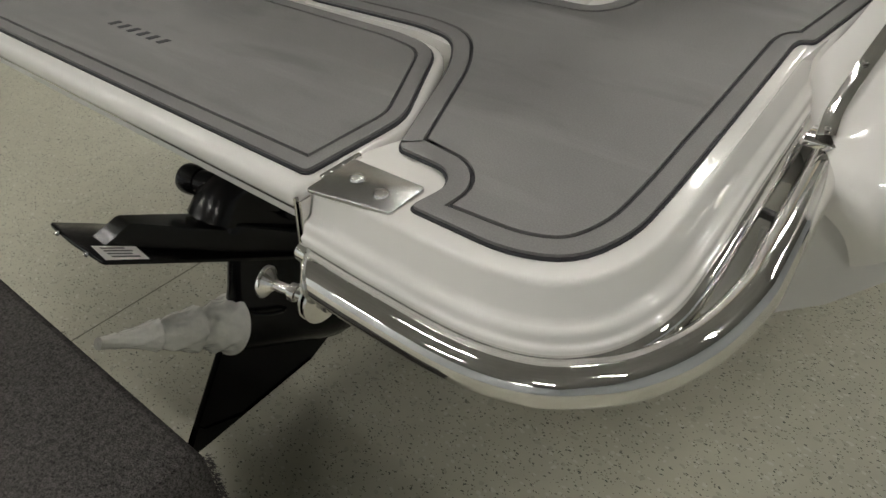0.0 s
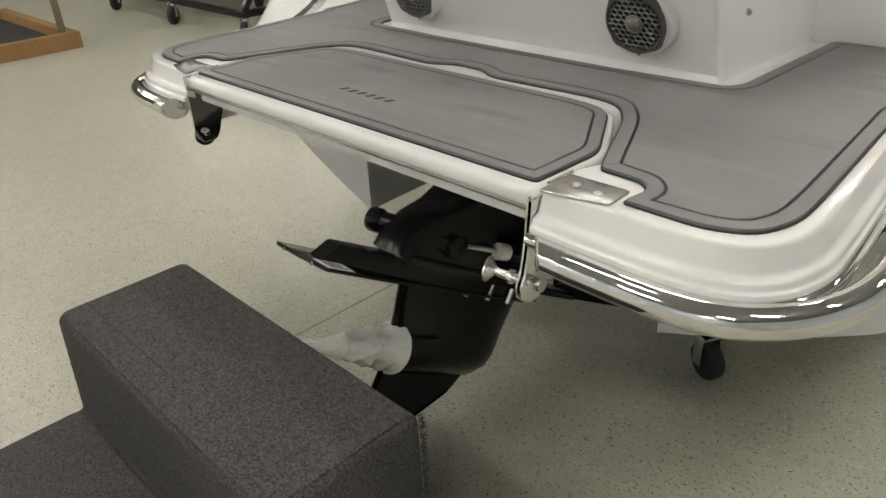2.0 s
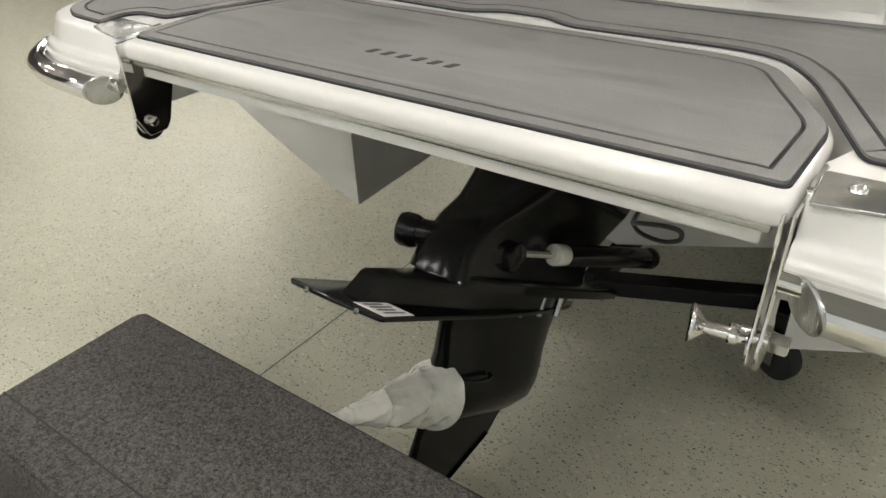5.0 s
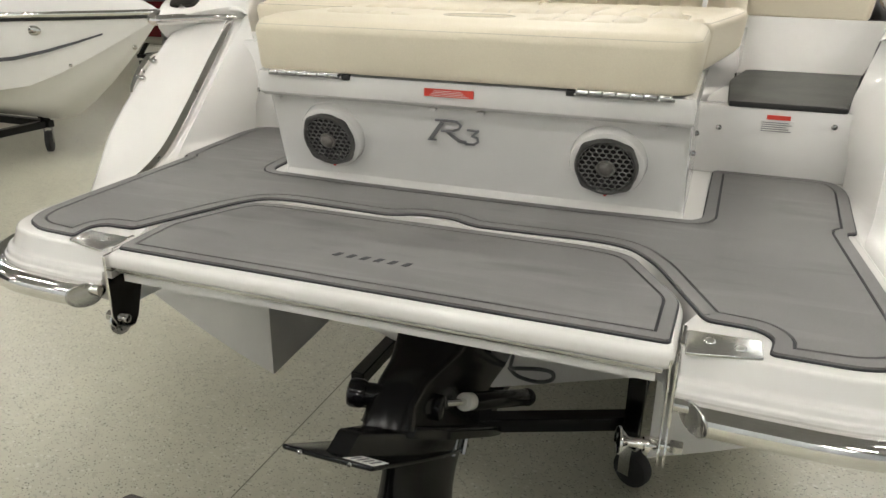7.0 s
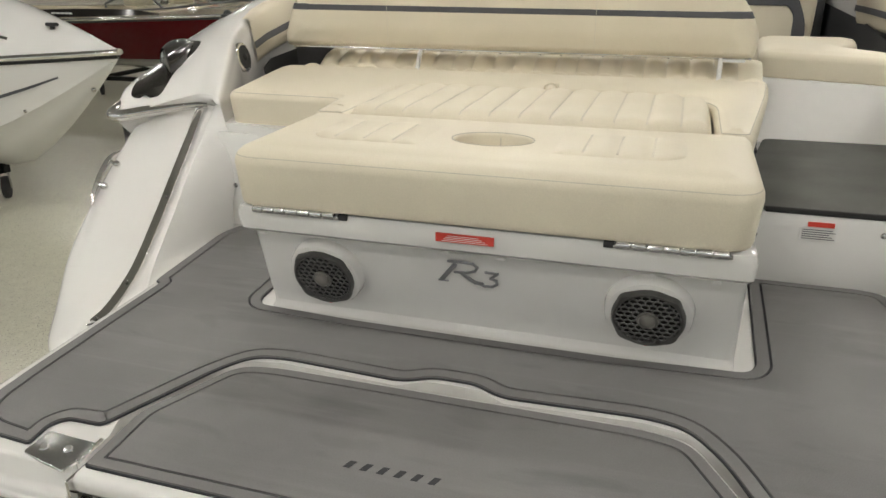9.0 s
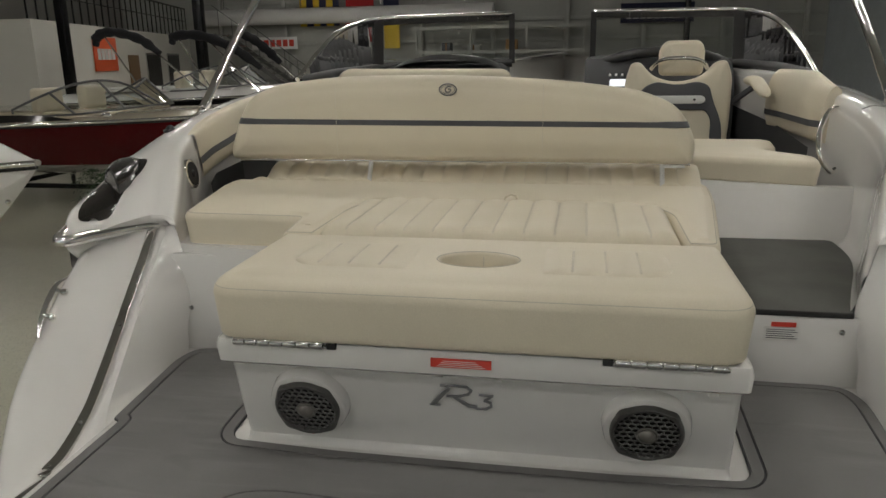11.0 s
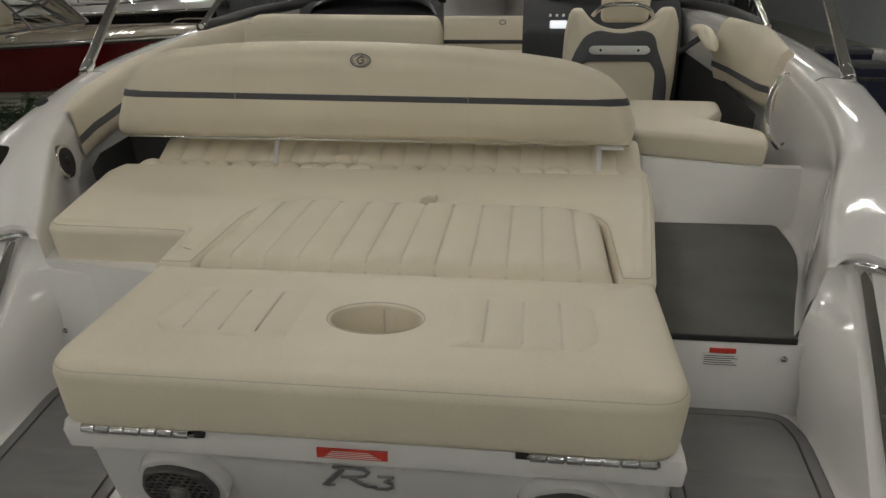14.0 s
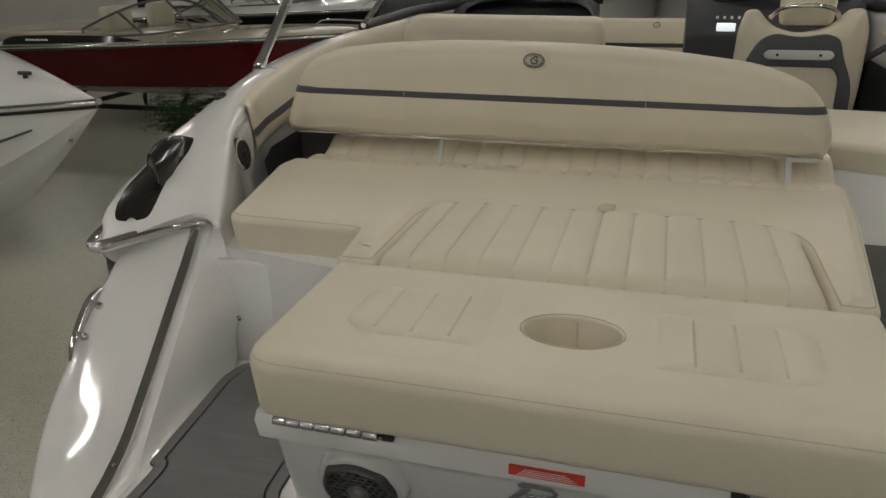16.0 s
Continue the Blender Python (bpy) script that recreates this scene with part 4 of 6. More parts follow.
# ---- upholstery ----
def cushion(name, pts, z0, z1, r, parent, label="", mat=None, puff=0.012, hole=None, under=0.012, crown=((0.015, 0.5), (0.034, 0.92), (0.050, 1.0))):
    """A padded block over an outline, softly crowned on top."""
    rings = [[(*p, z0) for p in inset(pts, under)]]
    for k in range(5):
        a = math.pi / 2 * k / 4
        rings.append([(*p, z0 + 0.02 * (1 - math.cos(a)) * 1.0) for p in inset(pts, under * (1 - 0.45 * math.sin(a)))])
    for k in range(7):
        a = math.pi / 2 * k / 6
        rings.append([(*p, z1 - r * (1 - math.sin(a))) for p in inset(pts, r * (1 - math.cos(a)))])
    for d, h in crown:
        rings.append([(*p, z1 + puff * h) for p in inset(pts, r + d)])
    if not hole:
        if len(crown) > 2:
            return part(name, loft(rings, True, True), mat or CREAM, parent, label, 60)
        bm = loft(rings, True)
        zt = z1 + puff
        bmesh.ops.remove_doubles(bm, verts=[v for v in bm.verts if abs(v.co.z - zt) < 1e-6], dist=0.0006)
        rim = [e for e in bm.edges if len(e.link_faces) == 1 and all(abs(v.co.z - zt) < 1e-6 for v in e.verts)]
        bmesh.ops.triangle_fill(bm, use_beauty=True, use_dissolve=False, edges=rim)
        return part(name, bm, mat or CREAM, parent, label, 60)
    # an oval well sunk through the top
    cx, cy, hr, hq, deep = hole
    zt = z1 + puff
    bm = loft(rings[:-1] + [rings[-1]], True)
    lip = [(hr + 0.006, zt), (hr + 0.002, zt - 0.001), (hr, zt - 0.006), (hr - 0.004, zt - deep)]
    circ = [[(cx + q * math.cos(a), cy + (q - hr + hq) * math.sin(a), z) for a in np.linspace(0, 2 * math.pi, 40, endpoint=False)] for q, z in lip]
    well = loft(circ, True)
    well.faces.new([v for v in well.verts if abs(v.co.z - (zt - deep)) < 1e-6])
    bm = merged(bm, well)
    bmesh.ops.remove_doubles(bm, verts=bm.verts, dist=1e-6)
    edge = [e for e in bm.edges if len(e.link_faces) == 1 and abs(e.verts[0].co.z - zt) < 1e-5 and abs(e.verts[1].co.z - zt) < 1e-5]
    bmesh.ops.triangle_fill(bm, use_beauty=True, use_dissolve=False, edges=edge)
    return part(name, bm, mat or CREAM, parent, label, 60)


sunpad = thing("sun_pad", "cream stitched vinyl sun pad over the transom", "sun pad", (0, 0.2, 1.283))
front_out = rounded([(-0.534, -0.090), (0.534, -0.090), (0.534, 0.349), (-0.540, 0.349)], [0.075, 0.075, 0.02, 0.02], 7)
CUP = (0.002, 0.108, 0.083, 0.056)
front = cushion("front_cushion", front_out, 1.284, 1.407, 0.034, sunpad, "cream front cushion with an oval cup hole", puff=0.010, hole=(*CUP, 0.122))
for z, d in ((1.3905, 0.0065), (1.3825, 0.0032)):
    part("piping", tube([(*p, z) for p in inset(front_out, d)][1:], 0.0016, 6, True), EDGE_STITCH, front, "stitched seam")
part("cup_seam", tube([(CUP[0] + (CUP[2] + 0.006) * math.cos(a), CUP[1] + (CUP[3] + 0.006) * math.sin(a), 1.4168) for a in np.linspace(0, 6.2832, 48, endpoint=False)], 0.0014, 6, True), EDGE_STITCH, front, "stitched rim of the cup hole")
part("cup_lining_seam", tube([(CUP[0] + 0.004, CUP[1] + CUP[3] - 0.002, 1.408), (CUP[0] + 0.004, CUP[1] + CUP[3] - 0.005, 1.300)], 0.0014, 6), STITCH, front, "stitched seam inside the cup hole")
# main cushion, a frame round the quilted insert
main_out = rounded([(-0.548, 0.353), (-0.457, 0.353), (-0.457, 0.800), (0.457, 0.800), (0.457, 0.353), (0.536, 0.353), (0.572, 0.62), (0.615, 0.95), (0.630, 1.140), (-1.045, 1.140), (-1.062, 1.06), (-0.945, 0.555), (-0.572, 0.545)], [0.02, 0.014, 0.15, 0.15, 0.014, 0.03, 0.2, 0.15, 0.02, 0.02, 0.05, 0.05, 0.02], 6)
main = cushion("main_cushion", main_out, 1.285, 1.405, 0.022, sunpad, "cream main cushion framing a quilted insert", puff=0.007, under=0.016, crown=((0.006, 0.6), (0.012, 1.0)))
for z, d in ((1.4012, 0.0112), (1.3945, 0.0056)):
    part("piping", tube([(*p, z) for p in inset(main_out, d)], 0.0016, 6, True), EDGE_STITCH, main, "stitched seam")


def quilt(x0, x1, y0, y1, z, n, deep, corner_back, corner_front=0.0, lift=0.018, soft=0.012, sides=(1, 1)):
    """A channelled panel: n rolls side by side, with rounded corners; sides: which end has rounded corners."""
    def fn(u, v):
        x = x0 + (x1 - x0) * u
        e = min(x - x0 if sides[0] else 9, x1 - x if sides[1] else 9)
        def cut(c):
            return c - math.sqrt(max(c * c - max(c - e, 0) ** 2, 0)) if c else 0
        a, b = y0 + cut(corner_front), y1 - cut(corner_back)
        y = a + (b - a) * v
        edge = min((x - x0) * (1 if sides[0] else 0.45), (x1 - x) * (1 if sides[1] else 0.45), min(v, 1 - v) * (b - a))
        rise = lift * (1 - math.exp(-max(edge, 0) / soft))
        ch = abs(math.sin(math.pi * n * u)) ** 0.62
        # slack of the cover between the seams
        slack = 0.0011 * math.sin(37 * y + 5.1 * math.floor(n * u)) * ch
        return (x, y, z + rise - (deep * (1 - ch) - slack) * min(1, max(edge, 0) / 0.02))
    return grid(fn, n * 18, 34)


N_ROLLS, IX0, IX1, IY0, IY1 = 12, -0.4550, 0.4550, 0.3545, 0.7980
part("quilted_insert", quilt(IX0, IX1, IY0, IY1, 1.362, N_ROLLS, 0.0085, 0.146, 0, 0.062, 0.010), CREAM, main, "quilted cream insert panel", 70)
for k in range(1, N_ROLLS):
    x = IX0 + (IX1 - IX0) * k / N_ROLLS
    cut = 0.146 - math.sqrt(max(0.146 ** 2 - max(0, 0.146 - min(x - IX0, IX1 - x)) ** 2, 0))
    for o in (-0.0016, 0.0016):
        part("channel_seam", tube([(x + o, y, 1.362 + 0.062 * (1 - math.exp(-min(y - IY0, IY1 - cut - y) / 0.010)) - 0.0085 * min(1, min(y - IY0, IY1 - cut - y) / 0.02) + 0.0010) for y in np.linspace(IY0 + 0.006, IY1 - cut - 0.006, 22)], 0.0011, 5), STITCH, main, "stitched channel seam")
for q0, q1, seams, ends in ((-0.395, -0.130, (-0.3287, -0.2625, -0.1963), (1, 0)), (0.134, 0.399, (0.2003, 0.2665, 0.3327), (0, 1))):
    part("quilted_patch", quilt(q0, q1, 0.012, 0.214, 1.4145, 4, 0.0065, 0.07, 0.07, 0.0120, 0.012, ends), CREAM, front, "quilted cream panel", 70)
    for x in seams:
        for o in (-0.0014, 0.0014):
            part("patch_seam", tube([(x + o, y, 1.4200) for y in np.linspace(0.034, 0.192, 6)], 0.0011, 5), STITCH, front, "stitched channel seam")
part("pull_tab", loft([[(x, 0.802 + 0.006 * k, z) for x, z in ((-0.020, 1.408), (-0.014, 1.426), (0.004, 1.434), (0.022, 1.430), (0.026, 1.418), (0.020, 1.412), (0.016, 1.424), (0.002, 1.428), (-0.010, 1.420), (-0.014, 1.408))] for k in range(-2, 3)], True, True), CREAM, main, "small cream pull tab")
# channelled roll tucked under the backrest
def tuck(u, v):
    roll = abs(math.sin(math.pi * 21 * u)) ** 0.75
    fold = float(np.interp(v, (0.0, 0.06, 0.14, 0.24, 0.36, 0.48, 0.60, 0.75, 0.9, 1.0), (-0.030, 0.004, 0.010, 0.004, -0.010, -0.012, 0.006, 0.032, 0.044, 0.044)))
    swell = 0.005 + 0.010 * math.exp(-((v - 0.16) / 0.11) ** 2) + 0.010 * math.exp(-((v - 0.72) / 0.2) ** 2)
    return (-1.005 + 1.63 * u, 1.128 + 0.32 * v - 0.016 * (1 - roll) * (v < 0.3), 1.388 + fold + swell * roll)


part("tuck_roll", grid(tuck, 336, 40), CREAM, sunpad, "channelled cream roll under the backrest", 70)
for k in range(1, 21):
    u = k / 21
    part("tuck_seam", tube([Vector(tuck(u, v)) + Vector((0, 0, 0.0008)) for v in np.linspace(0.08, 0.95, 24)], 0.0009, 5), STITCH, sunpad, "stitched channel seam")

backrest = thing("backrest", "long cream vinyl backrest with a charcoal stripe", "backrest", (-0.27, 1.33, 1.44))
bk = rounded([(-1.128, 1.462), (0.585, 1.455), (0.598, 1.52), (0.570, 1.60), (0.52, 1.665), (0.40, 1.715), (0.10, 1.755), (-0.33, 1.775), (-0.70, 1.770), (-0.93, 1.745), (-1.04, 1.70), (-1.09, 1.62), (-1.135, 1.50)], [0.02, 0.02, 0.05, 0.08, 0.08, 0.1, 0.2, 0.2, 0.2, 0.15, 0.08, 0.08, 0.02], 5)
M_UP = Matrix(((1, 0, 0, 0), (0, 0, -1, 1.40), (0, 1, 0, 0), (0, 0, 0, 1)))


tmp = cushion("back_cushion", bk, 0.0, 0.135, 0.035, backrest, "", CREAM, 0.012)
tmp.data.transform(M_UP)
rows_ = []
for i in range(61):
    u = 0.5 - 0.5 * math.cos(math.pi * i / 60)
    zb, zt = 1.598 - 0.013 * u, 1.622 - 0.014 * u
    xb, xt = -1.097 + (0.5735 + 1.097) * u, -1.089 + (0.565 + 1.089) * u
    d = min(xb + 1.097, 0.5735 - xb)
    yy = 1.2635 + 0.035 * (1 - math.sqrt(max(0, 1 - (1 - min(d / 0.035, 1)) ** 2))) - 0.012 * float(np.interp(d - 0.035, (0, 0.015, 0.034, 0.05), (0, 0.5, 0.92, 1)))
    rows_.append([(xb, yy + 0.004, zb), (xb, yy, zb + 0.003), (xt, yy, zt - 0.003), (xt, yy + 0.004, zt)])
part("stripe", loft(rows_), STRIPE, backrest, "charcoal vinyl stripe")
for x in (-0.69, 0.07):
    part("seam", tube([(x, 1.253, 1.47), (x, 1.2515, 1.55), (x, 1.2515, 1.68), (x, 1.258, 1.74)], 0.0007, 6), STITCH, backrest, "vertical stitched seam")
em = [(-0.268 + 0.031 * math.cos(a), 1.2505, 1.722 + 0.020 * math.sin(a)) for a in np.linspace(0, 2 * math.pi, 28, endpoint=False)]
part("emblem", merged(tube(em, 0.0022, 6, True), tube([(-0.268 + 0.025 * math.cos(a), 1.2505, 1.722 + 0.015 * math.sin(a)) for a in np.linspace(0, 6.2832, 24, endpoint=False)], 0.001, 5, True), tube(spline([(-0.255, 1.25, 1.730), (-0.266, 1.25, 1.733), (-0.277, 1.25, 1.724), (-0.272, 1.25, 1.713), (-0.260, 1.25, 1.715), (-0.258, 1.25, 1.723), (-0.267, 1.25, 1.724)], 4), 0.0022, 6)), INK, backrest, "dark oval embroidered emblem")
part("lower_rail", box(-1.10, 0.580, 1.284, 1.310, 1.4535, 1.464, 0.003), CHROME, backrest, "bright rail under the backrest")
for x, lean in ((-0.55, -0.014), (0.48, 0.004)):
    part("post", bar((x, 1.158, 1.375), (x + lean, 1.262, 1.460), 0.016, 0.010, 0.003), SATIN, backrest, "satin steel support post")
part("rail_bracket", box(0.478, 0.560, 1.252, 1.275, 1.450, 1.458, 0.002), SATIN, backrest)

# ---- carpeted boarding steps ----
steps = thing("boarding_steps", "two-tread boarding steps covered in charcoal carpet", "steps", (0.04, -1.0, 0))
prof = rounded([(-0.80, 0.0), (-0.80, 0.583), (-1.118, 0.583), (-1.130, 0.325), (-1.43, 0.325), (-1.44, 0.0)], [0, 0.022, 0.022, 0.012, 0.022, 0], 4)
x0, x1 = -0.385, 0.462
rings = []
for x, d in ((x0, 0.014), (x0 + 0.004, 0.006), (x0 + 0.014, 0), (x1 - 0.014, 0), (x1 - 0.004, 0.006), (x1, 0.014)):
    rings.append([(x, p[0], p[1]) for p in inset(prof, d)])
body = part("steps_body", loft(rings, True, True), CARPET, steps, "", 45)
part("top_tread", slab(rounded([(x0 + 0.012, -1.112), (x1 - 0.012, -1.112), (x1 - 0.012, -0.812), (x0 + 0.012, -0.812)], 0.02, 3), 0.58, 0.5865, 0.003), CARPET, steps, "worn carpet on the upper tread")
part("lower_tread", slab(rounded([(x0 + 0.012, -1.425), (x1 - 0.012, -1.425), (x1 - 0.012, -1.14), (x0 + 0.012, -1.14)], 0.02, 3), 0.32, 0.3285, 0.003), CARPET, steps, "worn carpet on the lower tread")
part("carpet_seam", box(-0.372, 0.02, -1.054, -1.051, 0.5862, 0.5872), RUBBER, steps, "carpet seam")
random.seed(3)
tufts = bmesh.new()
for k in range(420):
    z = random.uniform(0.38, 0.585)
    p = Vector((x1 - 0.004 + random.uniform(0, 0.006), -0.803 + random.uniform(-0.004, 0.006), z))
    d = Vector((random.uniform(0.2, 1), random.uniform(0, 1), random.uniform(-0.5, 0.9))).normalized() * random.uniform(0.004, 0.014)
    w = d.orthogonal().normalized() * 0.0012
    tufts.faces.new([tufts.verts.new(v) for v in (p - w, p + w, p + d)])
tagged(part("frayed_edge", tufts, CARPET, steps, "frayed carpet edge", 0), kind="stuff")

# ---- stern drive ----
drive = thing("stern_drive", "glossy black stern drive, trimmed up, with wrapped propellers", "boat engine", (0.0, -0.006, 0.255))
drive.matrix_basis = Matrix.Identity(4)


def fin(outline, w, bev=0.006, taper=None):
    """A plate in the fore-and-aft plane: outline of (y, z), half thickness w."""
    pts = [np.array(p) for p in outline]
    a = sum(p[0] * q[1] - q[0] * p[1] for p, q in zip(pts, pts[1:] + pts[:1]))
    if a < 0:
        pts.reverse()
    rings = []
    for x, d in ((-w, bev * 1.5), (-w * 0.6, bev * 0.4), (0, 0), (w * 0.6, bev * 0.4), (w, bev * 1.5)):
        rings.append([(x, p[0], p[1]) for p in inset(pts, d)])
    return loft(rings, True, True)


# ventilation plate with a straight trailing edge
pl = rounded([(0.150, 0.0), (0.03, 0.040), (-0.25, 0.078), (-0.50, 0.092), (-0.828, 0.094), (-0.835, 0.0), (-0.828, -0.094), (-0.50, -0.092), (-0.25, -0.078), (0.03, -0.040)], [0.008, 0.05, 0.1, 0.1, 0.008, 0.02, 0.008, 0.1, 0.1, 0.02], 3)
plate = part("ventilation_plate", slab([(-p[1], p[0]) for p in pl], -0.010, 0.0, 0.003, 2, 0.006), BLACK, drive)
# raised wedge on the plate, widening forward
part("plate_wedge", loft([[(x * w + 0, y + dy, z) for x, y, w in ((-1, -0.788, 0.022), (1, -0.788, 0.022), (1, -0.66, 0.040), (1, -0.52, 0.062), (1, -0.30, 0.070), (1, -0.05, 0.05), (-1, -0.05, 0.05), (-1, -0.30, 0.070), (-1, -0.52, 0.062), (-1, -0.66, 0.040))] for dy, z in ((0, -0.002), (0.012, 0.010), (0.036, 0.038), (0.044, 0.042))], True, True), BLACK, drive)
up = part("upper_plate", slab(rounded([(-0.06, -0.56), (0.06, -0.56), (0.095, -0.40), (0.098, 0.04), (0.085, 0.215), (0.0, 0.10), (-0.085, 0.215), (-0.098, 0.04), (-0.095, -0.40)], [0.03, 0.03, 0.03, 0.05, 0.008, 0.06, 0.008, 0.05, 0.03], 4), 0.036, 0.062, 0.008), BLACK, drive)
for x in (0.05, -0.05):
    part("trailing_bolt", ball((x, -0.834, -0.006), 0.005, 1, 1, 1, 8), STEEL, plate)
# gear case and strut
sect = []
for z, y0, y1, w in ((0.0, -0.495, 0.01, 0.05), (-0.06, -0.485, 0.005, 0.045), (-0.11, -0.47, -0.005, 0.05), (-0.15, -0.46, -0.012, 0.060), (-0.185, -0.46, -0.02, 0.065), (-0.215, -0.46, -0.03, 0.060), (-0.25, -0.455, -0.06, 0.03), (-0.262, -0.45, -0.08, 0.012)):
    n = 24
    ring = []
    for k in range(n):
        a = 2 * math.pi * k / n
        ring.append((w * math.sin(a) * (1 if math.cos(a) < 0.3 else 1), (y0 + y1) / 2 + (y1 - y0) / 2 * math.copysign(abs(math.cos(a)) ** 0.6, math.cos(a)), z))
    sect.append(ring)
part("gear_case", loft(sect, True, True), BLACK, drive, "glossy black gear case", 50)
part("skeg", fin([(-0.08, -0.23), (-0.15, -0.32), (-0.33, -0.445), (-0.445, -0.462), (-0.468, -0.45), (-0.455, -0.24)], 0.010, 0.004), BLACK, drive)
# driveshaft housing and bell
hs = []
for z, y0, y1, w in ((0.05, -0.60, 0.04, 0.060), (0.10, -0.592, 0.05, 0.052), (0.15, -0.55, 0.07, 0.056), (0.19, -0.49, 0.09, 0.066), (0.24, -0.43, 0.11, 0.085), (0.31, -0.385, 0.13, 0.10), (0.38, -0.37, 0.14, 0.095), (0.44, -0.33, 0.13, 0.08), (0.46, -0.27, 0.10, 0.05)):
    hs.append([(p[0], p[1], z) for p in rounded([(-w, y0), (w, y0), (w * 1.1, y1), (-w * 1.1, y1)], 0.06, 5, 0)])
part("shaft_housing", loft(hs, True, True), BLACK, drive, "black upper drive housing", 50)
part("housing_rib", bar((0.100, -0.22, 0.27), (0.100, 0.06, 0.35), 0.018, 0.02, 0.004), BLACK, drive)
for y, z in ((-0.30, 0.36), (-0.12, 0.40), (-0.05, 0.29), (-0.2, 0.27)):
    part("bolt", cyl((0.09, y, z), (0.112, y, z), 0.010, n=6, bev=0.002), STEEL, drive)
# trim rams on both sides
for s in (1, -1):
    def at(u):
        return (s * (0.082 + (0.082 if s > 0 else 0.0) * u), -0.243 + 0.356 * u, 0.126 + 0.039 * u)
    ram = part("trim_ram", cyl(at(0.05), at(1.0), 0.0245, n=20, bev=0.004), BLACK, drive, "black hydraulic trim ram")
    part("ram_collar", cyl(at(-0.05), at(0.055), 0.0235, n=24, bev=0.003), WRAP, ram, "pale plastic ram collar")
    part("ram_rod", cyl(at(-0.36), at(0.0), 0.0095, n=14), CHROME, ram)
    part("ram_eye", merged(cyl(at(-0.62), at(-0.36), 0.024, n=20, bev=0.005), cyl((s * 0.01, -0.415, 0.105), (s * 0.075, -0.415, 0.105), 0.030, n=22, bev=0.006)), BLACK, ram)
    part("ram_clevis", bar(at(-0.80), at(-0.45), 0.05, 0.044, 0.008), BLACK, ram)
    part("ram_end", ball(at(1.0), 0.027, 1, 1.3, 1, 16), BLACK, ram)
part("pivot_boss", merged(cyl((0.0, -0.540, 0.112), (-0.078, -0.566, 0.105), 0.026, n=22, bev=0.004), cyl((-0.058, -0.560, 0.106), (-0.100, -0.572, 0.104), 0.032, n=24, bev=0.012)), BLACK, drive, "black rounded pivot boss")
part("drain_stud", cyl((0.0, -0.565, 0.05), (0.0, -0.575, 0.085), 0.008, n=10, bev=0.002), STEEL, drive)
part("decal", slab([(0.027, -0.815), (0.091, -0.823), (0.089, -0.741), (0.030, -0.733)], -0.0005, 0.0008), WHITE_PRINT, plate, "small white decal with grey print")
for k in range(4):
    part("decal_print", box(0.036 + 0.013 * k, 0.041 + 0.013 * k, -0.805, -0.760 + 0.008 * (k % 2), 0.0008, 0.0016), INK, plate)
for k in range(5):
    part("maker_bar", box(0.094, 0.0985, -0.345 + 0.036 * k, -0.318 + 0.036 * k, 0.268, 0.288), WHITE_PRINT, drive, "pale maker mark")
for y in (-0.30, -0.20, -0.1):
    part("plate_bolt", cyl((0.06, y, -0.016), (0.06, y, 0.03), 0.008, n=6), STEEL, drive)
# wrapped propellers
wr = []
for k in range(61):
    u = k / 60
    saw = 1 - (3.4 * u) % 1
    r = (0.015 + 0.045 * max(0, 1 - 1.12 * u) ** 0.85) * (0.84 + 0.30 * (saw ** 1.4) * min(1, 1 - 0.4 * u)) * (1.06 if u < 0.02 else 1)
    ring = []
    for j in range(72):
        a = 2 * math.pi * j / 72
        fold = (1 - abs(math.sin(1.0 * a + 8.5 * u + 0.35 * math.sin(3 * a)))) ** 2.2 * 0.10 * min(1, u * 9) * 1.5 - 0.05
        tw = fold + 0.05 * math.sin(2 * a - 6 * u) + 0.030 * math.sin(5 * a + 17 * u) * math.sin(9 * u) + 0.016 * math.sin(11 * a - 29 * u) + 0.012 * math.sin(17 * a + 61 * u) * math.sin(23 * u)
        ring.append((r * (1 + tw) * math.cos(a), -0.445 - 0.30 * u, -0.196 - 0.012 * u + r * (1 + tw) * math.sin(a)))
    wr.append(ring)
part("propeller_wrap", loft(wr, True, True), WRAP, drive, "propellers wrapped in crumpled pale plastic film", 70)
part("pickup_tube", tube(spline([(0.050, -0.435, -0.150), (0.066, -0.405, -0.146), (0.070, -0.365, -0.140), (0.058, -0.350, -0.138)], 4), 0.004, 8), BLACK, drive, "thin black tube on the gear case")
part("wrap_rim", tube([(0.065 * math.cos(a), -0.444, -0.196 + 0.065 * math.sin(a)) for a in np.linspace(0, 6.2832, 40, endpoint=False)], 0.005, 8, True), WRAP, drive, "rolled edge of the plastic film")
drive.matrix_basis = Matrix.Translation((0.0, -0.006, 0.262)) @ pose(0, 0, 0, -32)


# ---- wheeled cradle under the boat ----
def caster(x, y, parent, r=0.078, turn=20):
    m = Matrix.Translation((x, y, 0)) @ pose(0, 0, 0, 0, 0, turn)
    c = part("caster", moved(merged(box(-0.04, 0.04, -0.04, 0.04, 2 * r + 0.03, 2 * r + 0.038, 0.002), box(-0.034, -0.028, -0.02, 0.02, r - 0.015, 2 * r + 0.03, 0.002), box(0.028, 0.034, -0.02, 0.02, r - 0.015, 2 * r + 0.03, 0.002)), m), STEEL, parent, "steel caster fork")
    part("wheel", moved(cyl((-0.022, -0.012, r), (0.022, -0.012, r), r, n=26, bev=0.008), m), RUBBER, c, "black rubber wheel")
    return c


